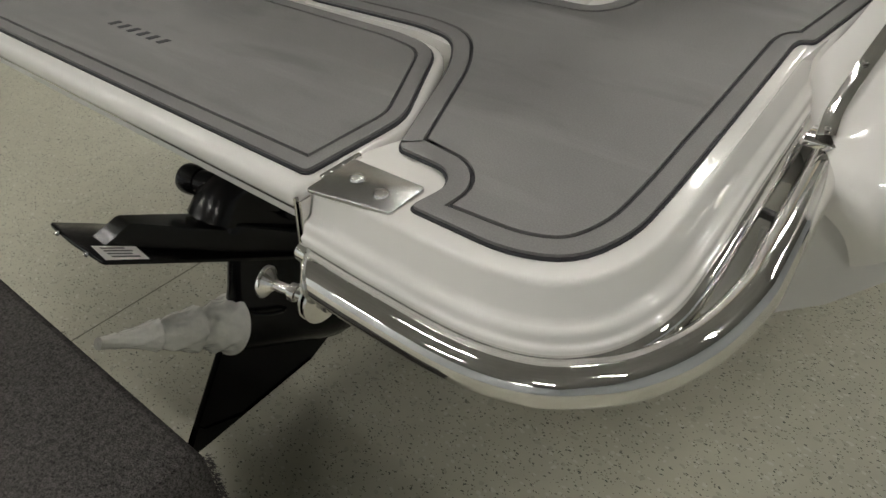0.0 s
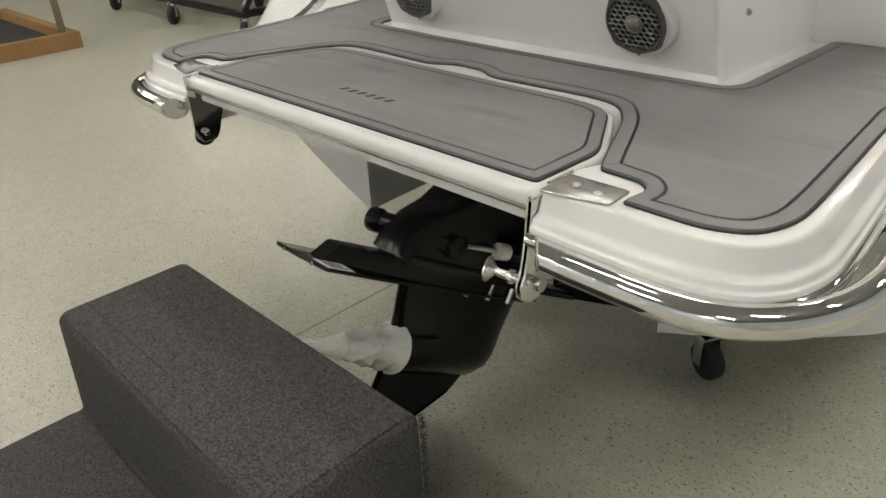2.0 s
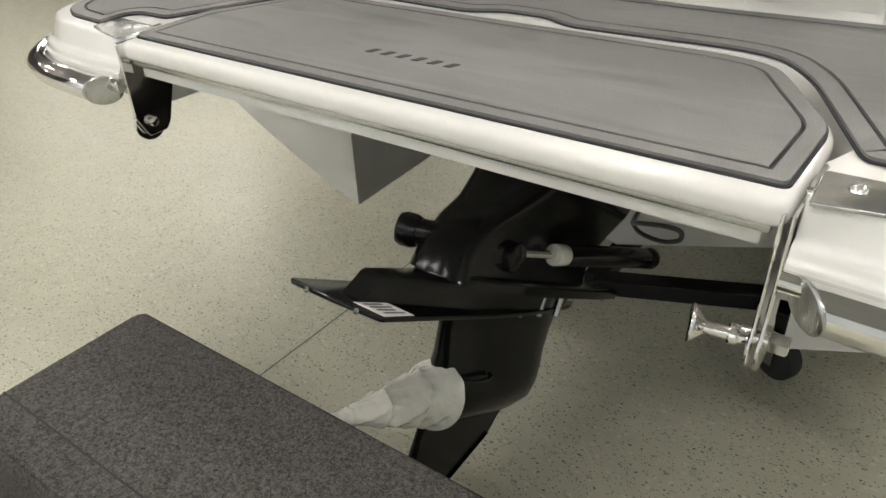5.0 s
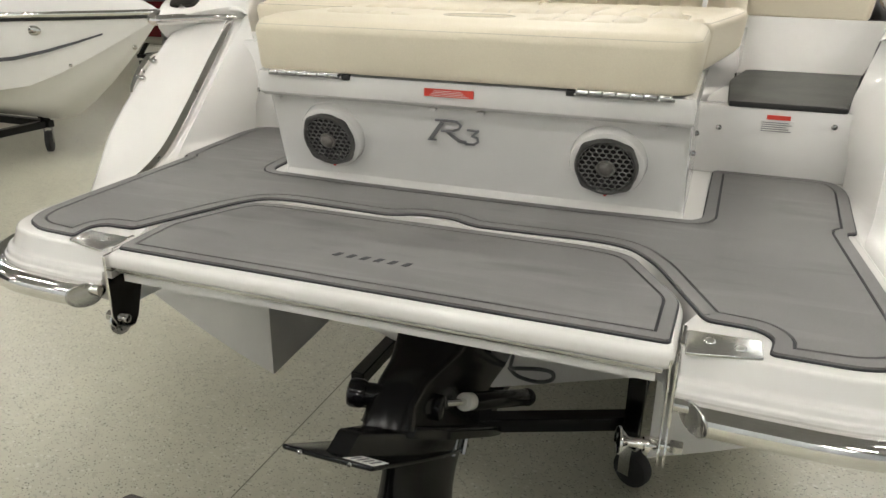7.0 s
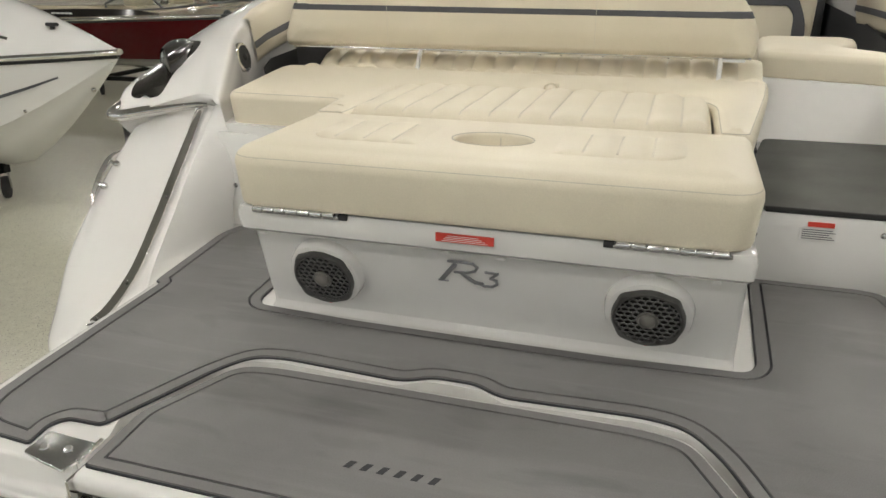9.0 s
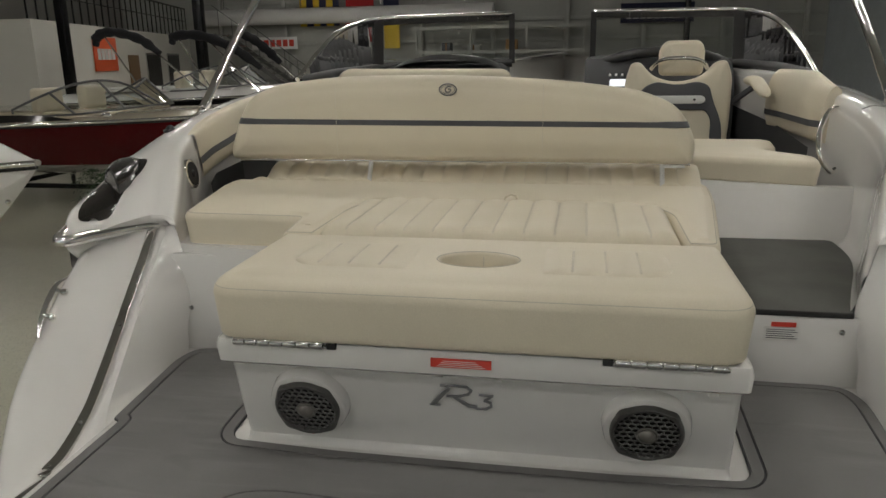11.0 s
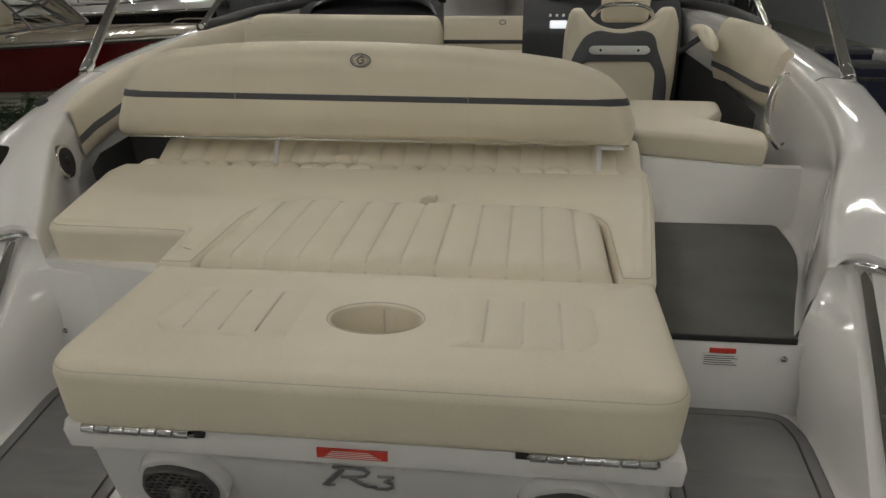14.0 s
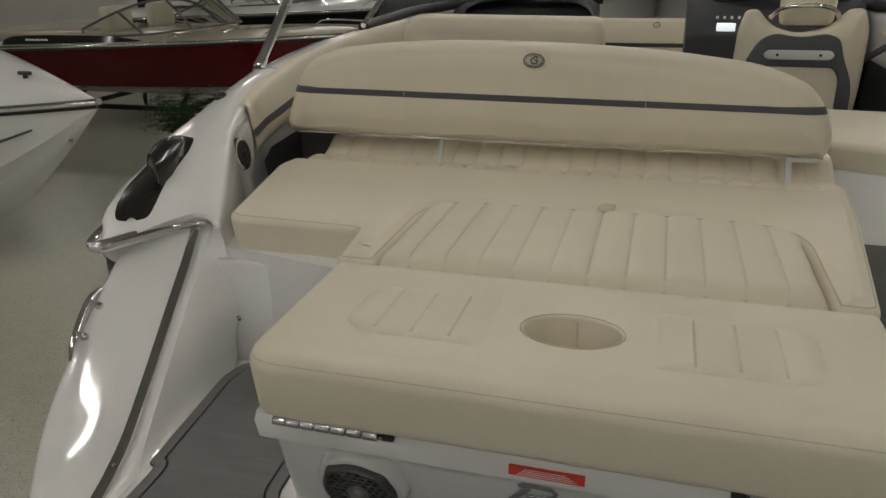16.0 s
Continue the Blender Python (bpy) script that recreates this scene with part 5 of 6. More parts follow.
cradle = thing("boat_cradle", "black steel boat cradle on casters", "boat cradle", (0, 1.5, 0))
part("cross_arm", bar((0.0, 0.235, 0.178), (0.46, 0.42, 0.185), 0.055, 0.05, 0.004), BLACK, cradle)
part("keel_beam", bar((0.0, 0.235, 0.178), (0.0, 2.6, 0.178), 0.055, 0.05, 0.004), BLACK, cradle)
part("cross_beam", bar((-0.50, 2.6, 0.195), (0.50, 2.6, 0.195), 0.06, 0.06, 0.004), BLACK, cradle)
for y in (0.42, 2.6):
    for x in (-0.46, 0.46):
        y = {-0.46: 1.0, 0.46: 0.42}[x] if y < 2 else y
        part("post", bar((x, y, 0.13), (x, y, 0.47), 0.055, 0.055, 0.004), BLACK, cradle)
        caster(x + (0.008 if y < 1 else 0), y - (0.07 if y < 1 else 0), cradle, 0.060, 62 if x > 0 else -10)
for x in (-0.46, 0.46):
    part("side_beam", bar((x, 0.3, 0.195), (x, 3.2, 0.195), 0.05, 0.05, 0.004), BLACK, cradle)
    part("bunk", bar((x, 0.36, 0.475), (x, 3.0, 0.475), 0.10, 0.05, 0.008), CARPET, cradle)

# ---- cockpit furniture ----
def upright_cushion(name, pts, y_back, thick, parent, label="", mat=None, r=0.03):
    """A cushion whose outline stands in the x-z plane; its soft face looks aft."""
    ob = cushion(name, pts, 0.0, thick, r, parent, label, mat, 0.008)
    ob.data.transform(Matrix(((1, 0, 0, 0), (0, 0, -1, y_back), (0, 1, 0, 0), (0, 0, 0, 1))))
    return ob


lounge = thing("lounge_backrest", "cream padded lounge backrest ahead of the sun pad", "seat back", (-0.6, 2.38, 1.3))
upright_cushion("back_cushion", rounded([(-1.06, 1.36), (-0.15, 1.36), (-0.14, 1.70), (-0.165, 1.775), (-1.0, 1.785), (-1.06, 1.72)], [0.02, 0.02, 0.03, 0.05, 0.06, 0.05], 5), 2.46, 0.15, lounge, "cream lounge back cushion")
part("top_seam", tube([(-1.03, 2.315, 1.745), (-0.18, 2.315, 1.738)], 0.002, 6), CREAM_SEAM, lounge)

seat = thing("corner_bench", "cream vinyl side seat cushion beside the walkway", "bench", (0.85, 1.8, 1.39))
cushion("seat_cushion", rounded([(0.617, 1.517), (1.035, 1.376), (1.066, 1.535), (1.005, 1.605), (0.918, 1.725), (1.000, 1.880), (1.028, 2.08), (0.657, 2.10)], [0.04, 0.03, 0.04, 0.03, 0.04, 0.03, 0.04, 0.04], 5), 1.371, 1.460, 0.025, seat, "", None, 0.008)
part("seat_base", slab([(0.62, 1.62), (0.96, 1.62), (0.88, 1.73), (0.96, 1.89), (1.0, 2.06), (0.67, 2.06)], 0.76, 1.370), GEL, seat)

sideback = thing("bench_bolster", "cream side backrest with a charcoal stripe along the coaming", "cushion", (1.1, 2.1, 1.45))
rings, srings = [], []
for i in range(17):
    u = i / 16
    y = 1.79 + 0.74 * u
    xo = float(np.interp(y, [q[0] for q in SIDE], [q[1] for q in SIDE])) + 0.022
    t = 0.085 * min(1, 0.75 + math.sqrt(min(1, u * 8)) * 0.25)
    zt, zb = 1.682 + 0.055 * min(1, u * 3), 1.478
    ring = [(xo, zt), (xo - 0.35 * t, zt + 0.018), (xo - 0.75 * t, zt - 0.01), (xo - t, zt - 0.07), (xo - 1.06 * t, (zt + zb) / 2), (xo - 0.95 * t, zb + 0.03), (xo - 0.7 * t, zb), (xo, zb)]
    rings.append([(p[0], y, p[1]) for p in spline(ring, 3)])
    srings.append([(xo - 1.07 * t - 0.001, y, z) for z in (1.540, 1.566)])
part("back_cushion", loft(rings, True, True), CREAM, sideback, "", 60)
part("stripe", loft(srings), STRIPE, sideback, "charcoal stripe")

coam = thing("coaming_cushion", "cream padded coaming cushion with a charcoal stripe", "cushion", (-1.1, 1.7, 1.42))
rings, srings = [], []
for i in range(15):
    u = i / 14
    y = 1.15 + 1.52 * u
    xi = float(np.interp(y, [q[0] for q in SIDE], [q[1] for q in SIDE]))
    zi = float(np.interp(y, [q[0] for q in SIDE], [q[2] for q in SIDE]))
    g = min(1.0, 0.15 + 6 * u)
    ring = [(-xi - 0.03, zi + 0.006 * g), (-xi + 0.01 * g, zi + 0.008 * g), (-xi + 0.008 + 0.020 * g, zi - 0.025), (-xi + 0.012 + 0.030 * g, zi - 0.075), (-xi + 0.02 + 0.035 * g, zi - 0.12), (-xi + 0.02 + 0.025 * g, zi - 0.155), (-xi, zi - 0.17)]
    rings.append([(p[0], y, p[1]) for p in spline(ring, 3)])
    srings.append([(-xi + 0.0145 + 0.032 * g, y, zi - 0.082), (-xi + 0.0195 + 0.034 * g, y, zi - 0.106)])
askew(part("cushion_body", loft(rings, False), CREAM, coam, "", 60))
askew(part("stripe", loft(srings), STRIPE, coam, "charcoal stripe"))

helm = thing("captain_chair", "cream captain chair with charcoal back panel and headrest", "chair", (0.66, 2.6, 0.76))
sh = rounded([(0.42, 1.20), (0.90, 1.20), (0.925, 1.45), (0.925, 1.70), (0.895, 1.775), (0.85, 1.772), (0.79, 1.70), (0.66, 1.665), (0.54, 1.70), (0.48, 1.772), (0.435, 1.765), (0.41, 1.68), (0.40, 1.45)], [0.03, 0.03, 0.1, 0.05, 0.03, 0.03, 0.06, 0.1, 0.06, 0.03, 0.03, 0.05, 0.1], 4)
upright_cushion("seat_back", sh, 2.66, 0.14, helm, "cream seat back")
upright_cushion("headrest", rounded([(0.575, 1.70), (0.79, 1.70), (0.797, 1.825), (0.772, 1.872), (0.602, 1.872), (0.572, 1.825)], 0.03, 4), 2.68, 0.11, helm, "cream headrest")
part("grab_bar", tube(spline([(0.535, 2.56, 1.735), (0.56, 2.53, 1.765), (0.61, 2.50, 1.785), (0.72, 2.50, 1.785), (0.78, 2.53, 1.765), (0.805, 2.56, 1.735)], 6), 0.010, 12), CHROME, helm, "polished grab bar")
arch = rounded([(0.83, 1.15), (0.895, 1.15), (0.885, 1.47), (0.835, 1.58), (0.815, 1.655), (0.76, 1.675), (0.66, 1.655), (0.56, 1.675), (0.50, 1.65), (0.46, 1.58), (0.432, 1.50), (0.435, 1.15), (0.475, 1.15), (0.478, 1.49), (0.51, 1.535), (0.80, 1.535), (0.83, 1.49)], [0, 0.01, 0.06, 0.05, 0.04, 0.04, 0.06, 0.04, 0.04, 0.05, 0.05, 0.01, 0.01, 0.03, 0.02, 0.02, 0.03], 4)
fr = part("back_frame", slab(arch, 0.0, 0.018, 0.006), STRIPE, helm, "charcoal moulded back frame")
fr.data.transform(Matrix(((1, 0, 0, 0), (0, 0, -1, 2.520), (0, 1, 0, 0), (0, 0, 0, 1))))
sl = part("frame_slot", slab(rounded([(0.535, 1.566), (0.785, 1.566), (0.803, 1.586), (0.785, 1.606), (0.535, 1.606), (0.517, 1.586)], 0.014, 4), 0.0, 0.006, 0.002), SATIN, helm, "satin metal plate in the back frame")
for x in (0.575, 0.745):
    part("plate_screw", cyl((x, 2.494, 1.586), (x, 2.499, 1.586), 0.006, n=12), RUBBER, sl)
sl.data.transform(Matrix(((1, 0, 0, 0), (0, 0, -1, 2.504), (0, 1, 0, 0), (0, 0, 0, 1))))
part("seat_pad", slab(rounded([(0.42, 2.64), (0.90, 2.64), (0.90, 3.0), (0.42, 3.0)], 0.05, 4), 1.18, 1.30, 0.03), CREAM, helm)
part("pedestal", cyl((0.66, 2.8, 0.735), (0.66, 2.8, 1.18), 0.06, n=20), STEEL, helm)
arm = []
for k in range(13):
    u = k / 12
    w, h = 0.034 * math.sqrt(max(0.03, 1 - (2 * u - 1) ** 4)), 0.026 * math.sqrt(max(0.03, 1 - (2 * u - 1) ** 4))
    arm.append([(1.035 - 0.028 * u + w * math.cos(a), 2.28 + 0.34 * u, 1.612 + 0.062 * min(1, u * 1.9) + h * math.sin(a)) for a in np.linspace(0, 6.2832, 20, endpoint=False)])
part("armrest", loft(arm, True, True), CREAM, helm, "slender cream armrest", 60)
part("armrest_bracket", bar((1.018, 2.50, 1.645), (0.905, 2.60, 1.54), 0.03, 0.024, 0.005), STRIPE, helm)
helm.location.z += 0.025

console = thing("helm_console", "charcoal helm console with a lit screen and switches", "console", (0.6, 3.25, 1.2))
part("console_body", loft([[(x0_, y, z) for x0_, z in ((0.205, 1.20), (0.205, z1), (0.24, z1 + 0.03), (1.0, z1 + 0.03), (1.04, z1), (1.04, 1.20))] for y, z1 in ((3.10, 1.62), (3.16, 1.72), (3.22, 1.78), (3.5, 1.80))], True, True), CHARCOAL, console)
part("screen", box(0.350, 0.440, 3.085, 3.10, 1.655, 1.695, 0.004), emitter("screen_glow", (0.9, 0.95, 1.0), 0.8), console, "small bright display")
for k in range(4):
    part("switch", box(0.345 + 0.035 * k, 0.358 + 0.035 * k, 3.125, 3.14, 1.712, 1.726, 0.002), WHITE_PRINT, console)
part("dash_brow", tube(spline([(0.28, 3.25, 1.775), (0.45, 3.2, 1.83), (0.65, 3.18, 1.845), (0.85, 3.2, 1.83), (1.0, 3.25, 1.775)], 6), 0.03, 10), DARK_PLASTIC, console)
pdash = thing("port_dash", "charcoal port dash with a dark arched brow", "console", (-0.65, 3.25, 1.2))
part("dash_body", loft([[(x0_, y, z) for x0_, z in ((-1.06, 1.20), (-1.06, z1), (-1.0, z1 + 0.03), (-0.31, z1 + 0.03), (-0.27, z1), (-0.27, 1.20))] for y, z1 in ((3.10, 1.62), (3.16, 1.70), (3.22, 1.75), (3.5, 1.77))], True, True), CHARCOAL, pdash)
part("dash_brow", loft([[(x, y, 1.72 + (0.10 + 0.03 * v) * math.sqrt(max(0, 1 - ((x + 0.63) / 0.36) ** 2))) for x in np.linspace(-0.99, -0.27, 25)] for y, v in ((3.12, 0), (3.16, 1), (3.4, 1))]), DARK_PLASTIC, pdash)
bow_seat = thing("bow_seat", "cream bow seat back seen through the windshield gap", "seat back", (0.05, 4.5, 1.2))
upright_cushion("back_cushion", rounded([(-0.42, 1.25), (0.40, 1.25), (0.40, 1.615), (-0.42, 1.615)], 0.03, 3), 4.6, 0.12, bow_seat, "cream bow back cushion")
# solid dark strip drawn as the shade between back cushion and seat
part("back_gap", box(-0.415, 0.395, 4.462, 4.478, 1.425, 1.452, 0.003), CHARCOAL, bow_seat, "dark strip drawn for the shaded gap under the back cushion")
part("emblem", tube([(0.04 + 0.022 * math.cos(a), 4.47, 1.575 + 0.016 * math.sin(a)) for a in np.linspace(0, 6.2832, 20, endpoint=False)], 0.003, 6, True), INK, bow_seat)
part("seat_cushion", slab(rounded([(-0.5, 4.0), (0.5, 4.0), (0.42, 4.5), (-0.42, 4.5)], 0.04, 3), 1.25, 1.38, 0.03), CREAM, bow_seat)

# ---- windshield ----
ws = thing("windshield", "wraparound windshield with dark frame and bright top rail", "windshield", (0, 3.2, 1.72))
TOP = [(1.235, 2.27, 1.735), (1.225, 2.55, 1.86), (1.20, 2.85, 1.98), (1.13, 3.12, 2.05), (0.985, 3.27, 2.075), (0.6, 3.36, 2.085), (0.25, 3.40, 2.09)]
BOT = [(1.245, 2.30, 1.72), (1.235, 2.6, 1.735), (1.215, 2.9, 1.75), (1.14, 3.15, 1.76), (1.0, 3.30, 1.775), (0.6, 3.40, 1.785), (0.25, 3.44, 1.79)]
for s in (1, -1):
    tp, bt = [[(s * p[0], p[1], p[2]) for p in spline(q, 5)] for q in (TOP, BOT)]
    part("top_rail", tube(tp, 0.013, 10), CHROME, ws, "bright top rail")
    part("lower_frame", tube([p + np.array((0, 0, 0.004)) for p in map(np.array, bt)], 0.028, 10), DARK_PLASTIC, ws, "dark lower frame")
    part("frame_band", loft([[np.array(a) * 0.86 + np.array(b) * 0.14, np.array(a) * 0.99 + np.array(b) * 0.01] for a, b in zip(tp, bt)]), DARK_PLASTIC, ws)
    for k in (18, 30):
        part("frame_post", bar(bt[k], tp[k], 0.07 if k == 18 else 0.035, 0.02), DARK_PLASTIC, ws, "dark frame post")
    pane = part("pane", loft([[a, b] for a, b in zip(tp[3:], bt[3:])]), GLASS, ws, "clear glass pane", 0)
    pane.visible_shadow = False

# ---- other boats and the far side of the hall ----
def runabout(name, label, bow, length, beam, sheer, keel, top_mat, low_mat, band_z, place, chine=0.36, deck_mat=None, crown=0.16):
    """A runabout with its bow on +x: hull, bottom, deck, rub rail, windshield."""
    t = thing(name, label, "boat", (0, 0, 0), "boats in the hall")
    def half(s):
        return beam / 2 * (1 - (1 - min(s / (0.62 * length), 1)) ** 2.1)
    def keel_z(s):
        return keel + (sheer - 0.05 - keel) * max(0, 1 - s / (0.165 * length)) ** 1.35
    def sheer_z(s):
        return sheer - 0.22 * (s / length)
    S = [length * (i / 24) ** 1.4 for i in range(25)]
    def ring(s, sg, lo):
        b, k, z = half(s), keel_z(s), sheer_z(s)
        ch = k + (z - k) * chine
        pts = [(b, z), (b * 0.985, z - (z - ch) * 0.25), (b * 0.93, z - (z - ch) * 0.6), (b * 0.84, ch)]
        low = [(b * 0.84, ch), (b * 0.80, ch - 0.01), (b * 0.55, k + (ch - k) * 0.62), (b * 0.52, k + (ch - k) * 0.52), (b * 0.25, k + (ch - k) * 0.25), (0, k)]
        return [(bow - s, sg * y, zz) for y, zz in (low if lo else pts)]
    for sg in (1, -1):
        part("topside", loft([ring(s, sg, False) for s in S]), top_mat, t, "", 50)
        part("bottom", loft([ring(s, sg, True) for s in S]), low_mat, t, "", 35)
        part("rub_rail", tube([(bow - s + 0.01, sg * (half(s) + 0.012), sheer_z(s)) for s in S], 0.022, 10), CHROME, t, "bright rub rail")
        part("rail_base", tube([(bow - s, sg * (half(s) + 0.004), sheer_z(s) - 0.03) for s in S], 0.014, 8), RUBBER, t, "black rubber strip under the rail")
        if band_z:
            part("hull_stripe", loft([[(bow - s, sg * (half(s) * 0.975 + 0.012), sheer_z(s) - (sheer_z(s) - keel_z(s)) * f) for f in (band_z, band_z + 0.035)] for s in S[3:]]), STRIPE, t, "dark hull stripe")
    def deck_ring(s, w0=1.0):
        b, z = half(s), sheer_z(s)
        return [(bow - s, b * f, z + 0.02 + crown * min(1, 1.3 * b) * (1 - abs(f) ** 2.2)) for f in np.linspace(-1, 1, 13)]
    part("deck", loft([deck_ring(s) for s in S]), deck_mat or GEL, t, "", 40)
    # windshield
    xs, w = bow - 0.42 * length, half(0.42 * length) * 0.86
    zb = sheer_z(0.42 * length) + 0.02 + 0.7 * crown
    base = spline([(xs - 1.3, -w, zb - 0.03), (xs - 0.55, -w * 0.97, zb), (xs - 0.05, -w * 0.62, zb + 0.05), (xs + 0.12, 0, zb + 0.07), (xs - 0.05, w * 0.62, zb + 0.05), (xs - 0.55, w * 0.97, zb), (xs - 1.3, w, zb - 0.03)], 4)
    topl = [np.array((p[0] - 0.38 + 0.2 * (i in (0, len(base) - 1)), p[1] * 0.94, p[2] + 0.36 * math.sin(math.pi * min(1, max(0.05, (0.5 - abs(i / (len(base) - 1) - 0.5)) * 3.2) / 2)))) for i, p in enumerate(base)]
    part("windshield_frame", merged(tube(topl, 0.016, 8), tube(base, 0.014, 8), *[bar(base[k], topl[k], 0.03, 0.02) for k in (4, 8, 12, 16, 20)]), EMBLEM, t, "grey windshield frame")
    pn = part("windshield_glass", loft([[a, b] for a, b in zip(base, topl)]), GLASS, t, "", 0)
    pn.visible_shadow = False
    part("cockpit_well", box(bow - length * 0.9, xs - 0.2, -w * 0.8, w * 0.8, zb - 0.04, zb + 0.012, 0.01), deck_mat or GEL_SATIN, t)
    for k in (-1, 1):
        part("seat_back", box(xs - 1.35, xs - 1.2, k * w * 0.5 - 0.25, k * w * 0.5 + 0.25, zb, zb + 0.32, 0.05, 3), CREAM, t, "cream seat back")
        def at_rail(q, f, lift):
            return (bow - q * length, k * half(q * length) * f, sheer_z(q * length) + 0.02 + crown * min(1, 1.3 * half(q * length)) * (1 - f ** 2.2) + lift)
        part("bow_rail", tube(spline([at_rail(0.10, 0.8, 0.0), at_rail(0.14, 0.82, 0.06), at_rail(0.24, 0.85, 0.07), at_rail(0.27, 0.85, 0.0)], 6), 0.010, 8), CHROME, t, "bow rail")
    t.matrix_basis = place
    return t, half, sheer_z, keel_z


white_boat, wh, wsz, wkz = runabout("white_boat", "white motorboat with a dark stripe on a wheeled cradle", 0, 6.5, 2.3, 1.19, 0.30, GEL, GEL, 0.36, Matrix.Translation((-3.40, 2.95, 0)), crown=0.58)
part("bow_light", ball((-0.80, -(wh(0.80) * 0.965 + 0.005), wsz(0.8) - 0.11), 0.055, 1.5, 0.3, 0.7, 20), CHROME, white_boat, "oval bright bow light").parent = white_boat
part("bow_eye", ball((-0.22, -0.045, 0.93), 0.02, 1, 1, 1, 12), CHROME, white_boat).parent = white_boat
part("hull_stud", ball((-0.62, -(wh(0.62) * 0.86), 0.80), 0.014, 1, 1, 1, 12), CHROME, white_boat).parent = white_boat
def on_foredeck(s, f, crown, wh_, wz_):
    """A place on the foredeck of a boat, s behind its bow and f of the way to its side."""
    b = wh_(s)
    return Vector((-s, b * f, wz_(s) + 0.02 + crown * min(1, 1.3 * b) * (1 - abs(f) ** 2.2)))


hatch = [[on_foredeck(1.05 + 0.75 * u, f, 0.58, wh, wsz) + Vector((0, 0, 0.012)) for f in np.linspace(-0.52 + 0.12 * (1 - u), 0.52 - 0.12 * (1 - u), 9)] for u in np.linspace(0, 1, 6)]
part("foredeck_hatch", loft(hatch), GEL_SATIN, white_boat, "pale raised foredeck hatch", 40)
part("hatch_seal", tube([hatch[0][k] for k in range(9)] + [r[-1] for r in hatch[1:]] + [hatch[-1][k] for k in range(7, -1, -1)] + [r[0] for r in hatch[-2:0:-1]], 0.009, 6, True), DARK_PLASTIC, white_boat, "dark seal round the hatch")
cp = on_foredeck(0.42, -0.45, 0.58, wh, wsz)
part("bow_cleat", merged(box(cp.x - 0.05, cp.x + 0.05, cp.y - 0.014, cp.y + 0.014, cp.z + 0.02, cp.z + 0.045, 0.008), cyl(cp, cp + Vector((0, 0, 0.03)), 0.016, n=12)), DARK_PLASTIC, white_boat, "small dark bow cleat")
for o in white_boat.children:
    o.matrix_parent_inverse = Matrix.Identity(4)
CREAM_DECK = material("cream_deck_gelcoat", (0.55, 0.49, 0.37), rough=0.15, spread=0.03, coat=0.5)
red_boat, rh, rsz, rkz = runabout("red_boat", "motorboat with a dark red hull and cream deck", 0, 6.8, 2.4, 1.22, 0.30, RED_HULL, GEL, 0, Matrix.Translation((-2.75, 8.0, 0.0)), 0.33, CREAM_DECK, 0.08)
vent_side = [[(-x, -(rh(x) + 0.004 - 0.05 * k), rsz(x) + 0.035 + 0.10 * k * g) for k in (0, 0.5, 1)] for x, g in ((3.3, 0.05), (3.6, 0.55), (4.0, 0.85), (4.6, 1.0), (5.2, 1.0), (5.35, 0.6))]
part("side_vent", loft(vent_side), SMOKE, red_boat, "black pointed side vent")
for k in range(5):
    part("vent_mark", box(-4.95 + 0.07 * k, -4.905 + 0.07 * k, -(rh(4.6) + 0.012), -(rh(4.6) - 0.006), rsz(4.6) + 0.07, rsz(4.6) + 0.09), WHITE_PRINT, red_boat, "small pale mark")
part("side_lamp", ball((-2.85, -(rh(2.85) - 0.01), rsz(2.85) + 0.075), 0.05, 1.5, 0.5, 0.7, 16), CHROME, red_boat, "oval bright side lamp")
for o in red_boat.children:
    o.matrix_parent_inverse = Matrix.Identity(4)
dark_boat, *_ = runabout("dark_boat", "black-hulled motorboat with a pale deck behind the red one", 0, 6.6, 2.4, 1.30, 0.40, BLACK, GEL_DULL, 0, Matrix.Translation((-3.2, 12.2, 0.0)))
for o in dark_boat.children:
    o.matrix_parent_inverse = Matrix.Identity(4)


def wheeled_frame(name, label, x0, x1, y0, y1):
    t = thing(name, label, "boat cradle", ((x0 + x1) / 2, (y0 + y1) / 2, 0), "cradles")
    for y in (y0, y1):
        part("side_beam", bar((x0, y, 0.24), (x1, y, 0.24), 0.06, 0.06, 0.004), BLACK, t)
    for x in (x0 + 0.05, (x0 + x1) / 2, x1 - 0.05):
        part("cross_beam", bar((x, y0, 0.24), (x, y1, 0.24), 0.06, 0.06, 0.004), BLACK, t)
        for y in (y0, y1):
            part("post", bar((x, y, 0.26), (x, y * 0.6 + (y0 + y1) * 0.2, 0.52), 0.05, 0.05, 0.003), BLACK, t)
            caster(x, y, t, 0.09, 35)
    return t


wheeled_frame("white_boat_cradle", "black steel cradle on casters under a white boat", -7.5, -4.7, 2.0, 3.0)
wheeled_frame("red_boat_cradle", "black steel cradle on casters under a red boat", -7.6, -4.2, 7.3, 8.7)
wheeled_frame("dark_boat_cradle", "black steel cradle on casters under a dark boat", -8.4, -5.0, 11.6, 12.8)

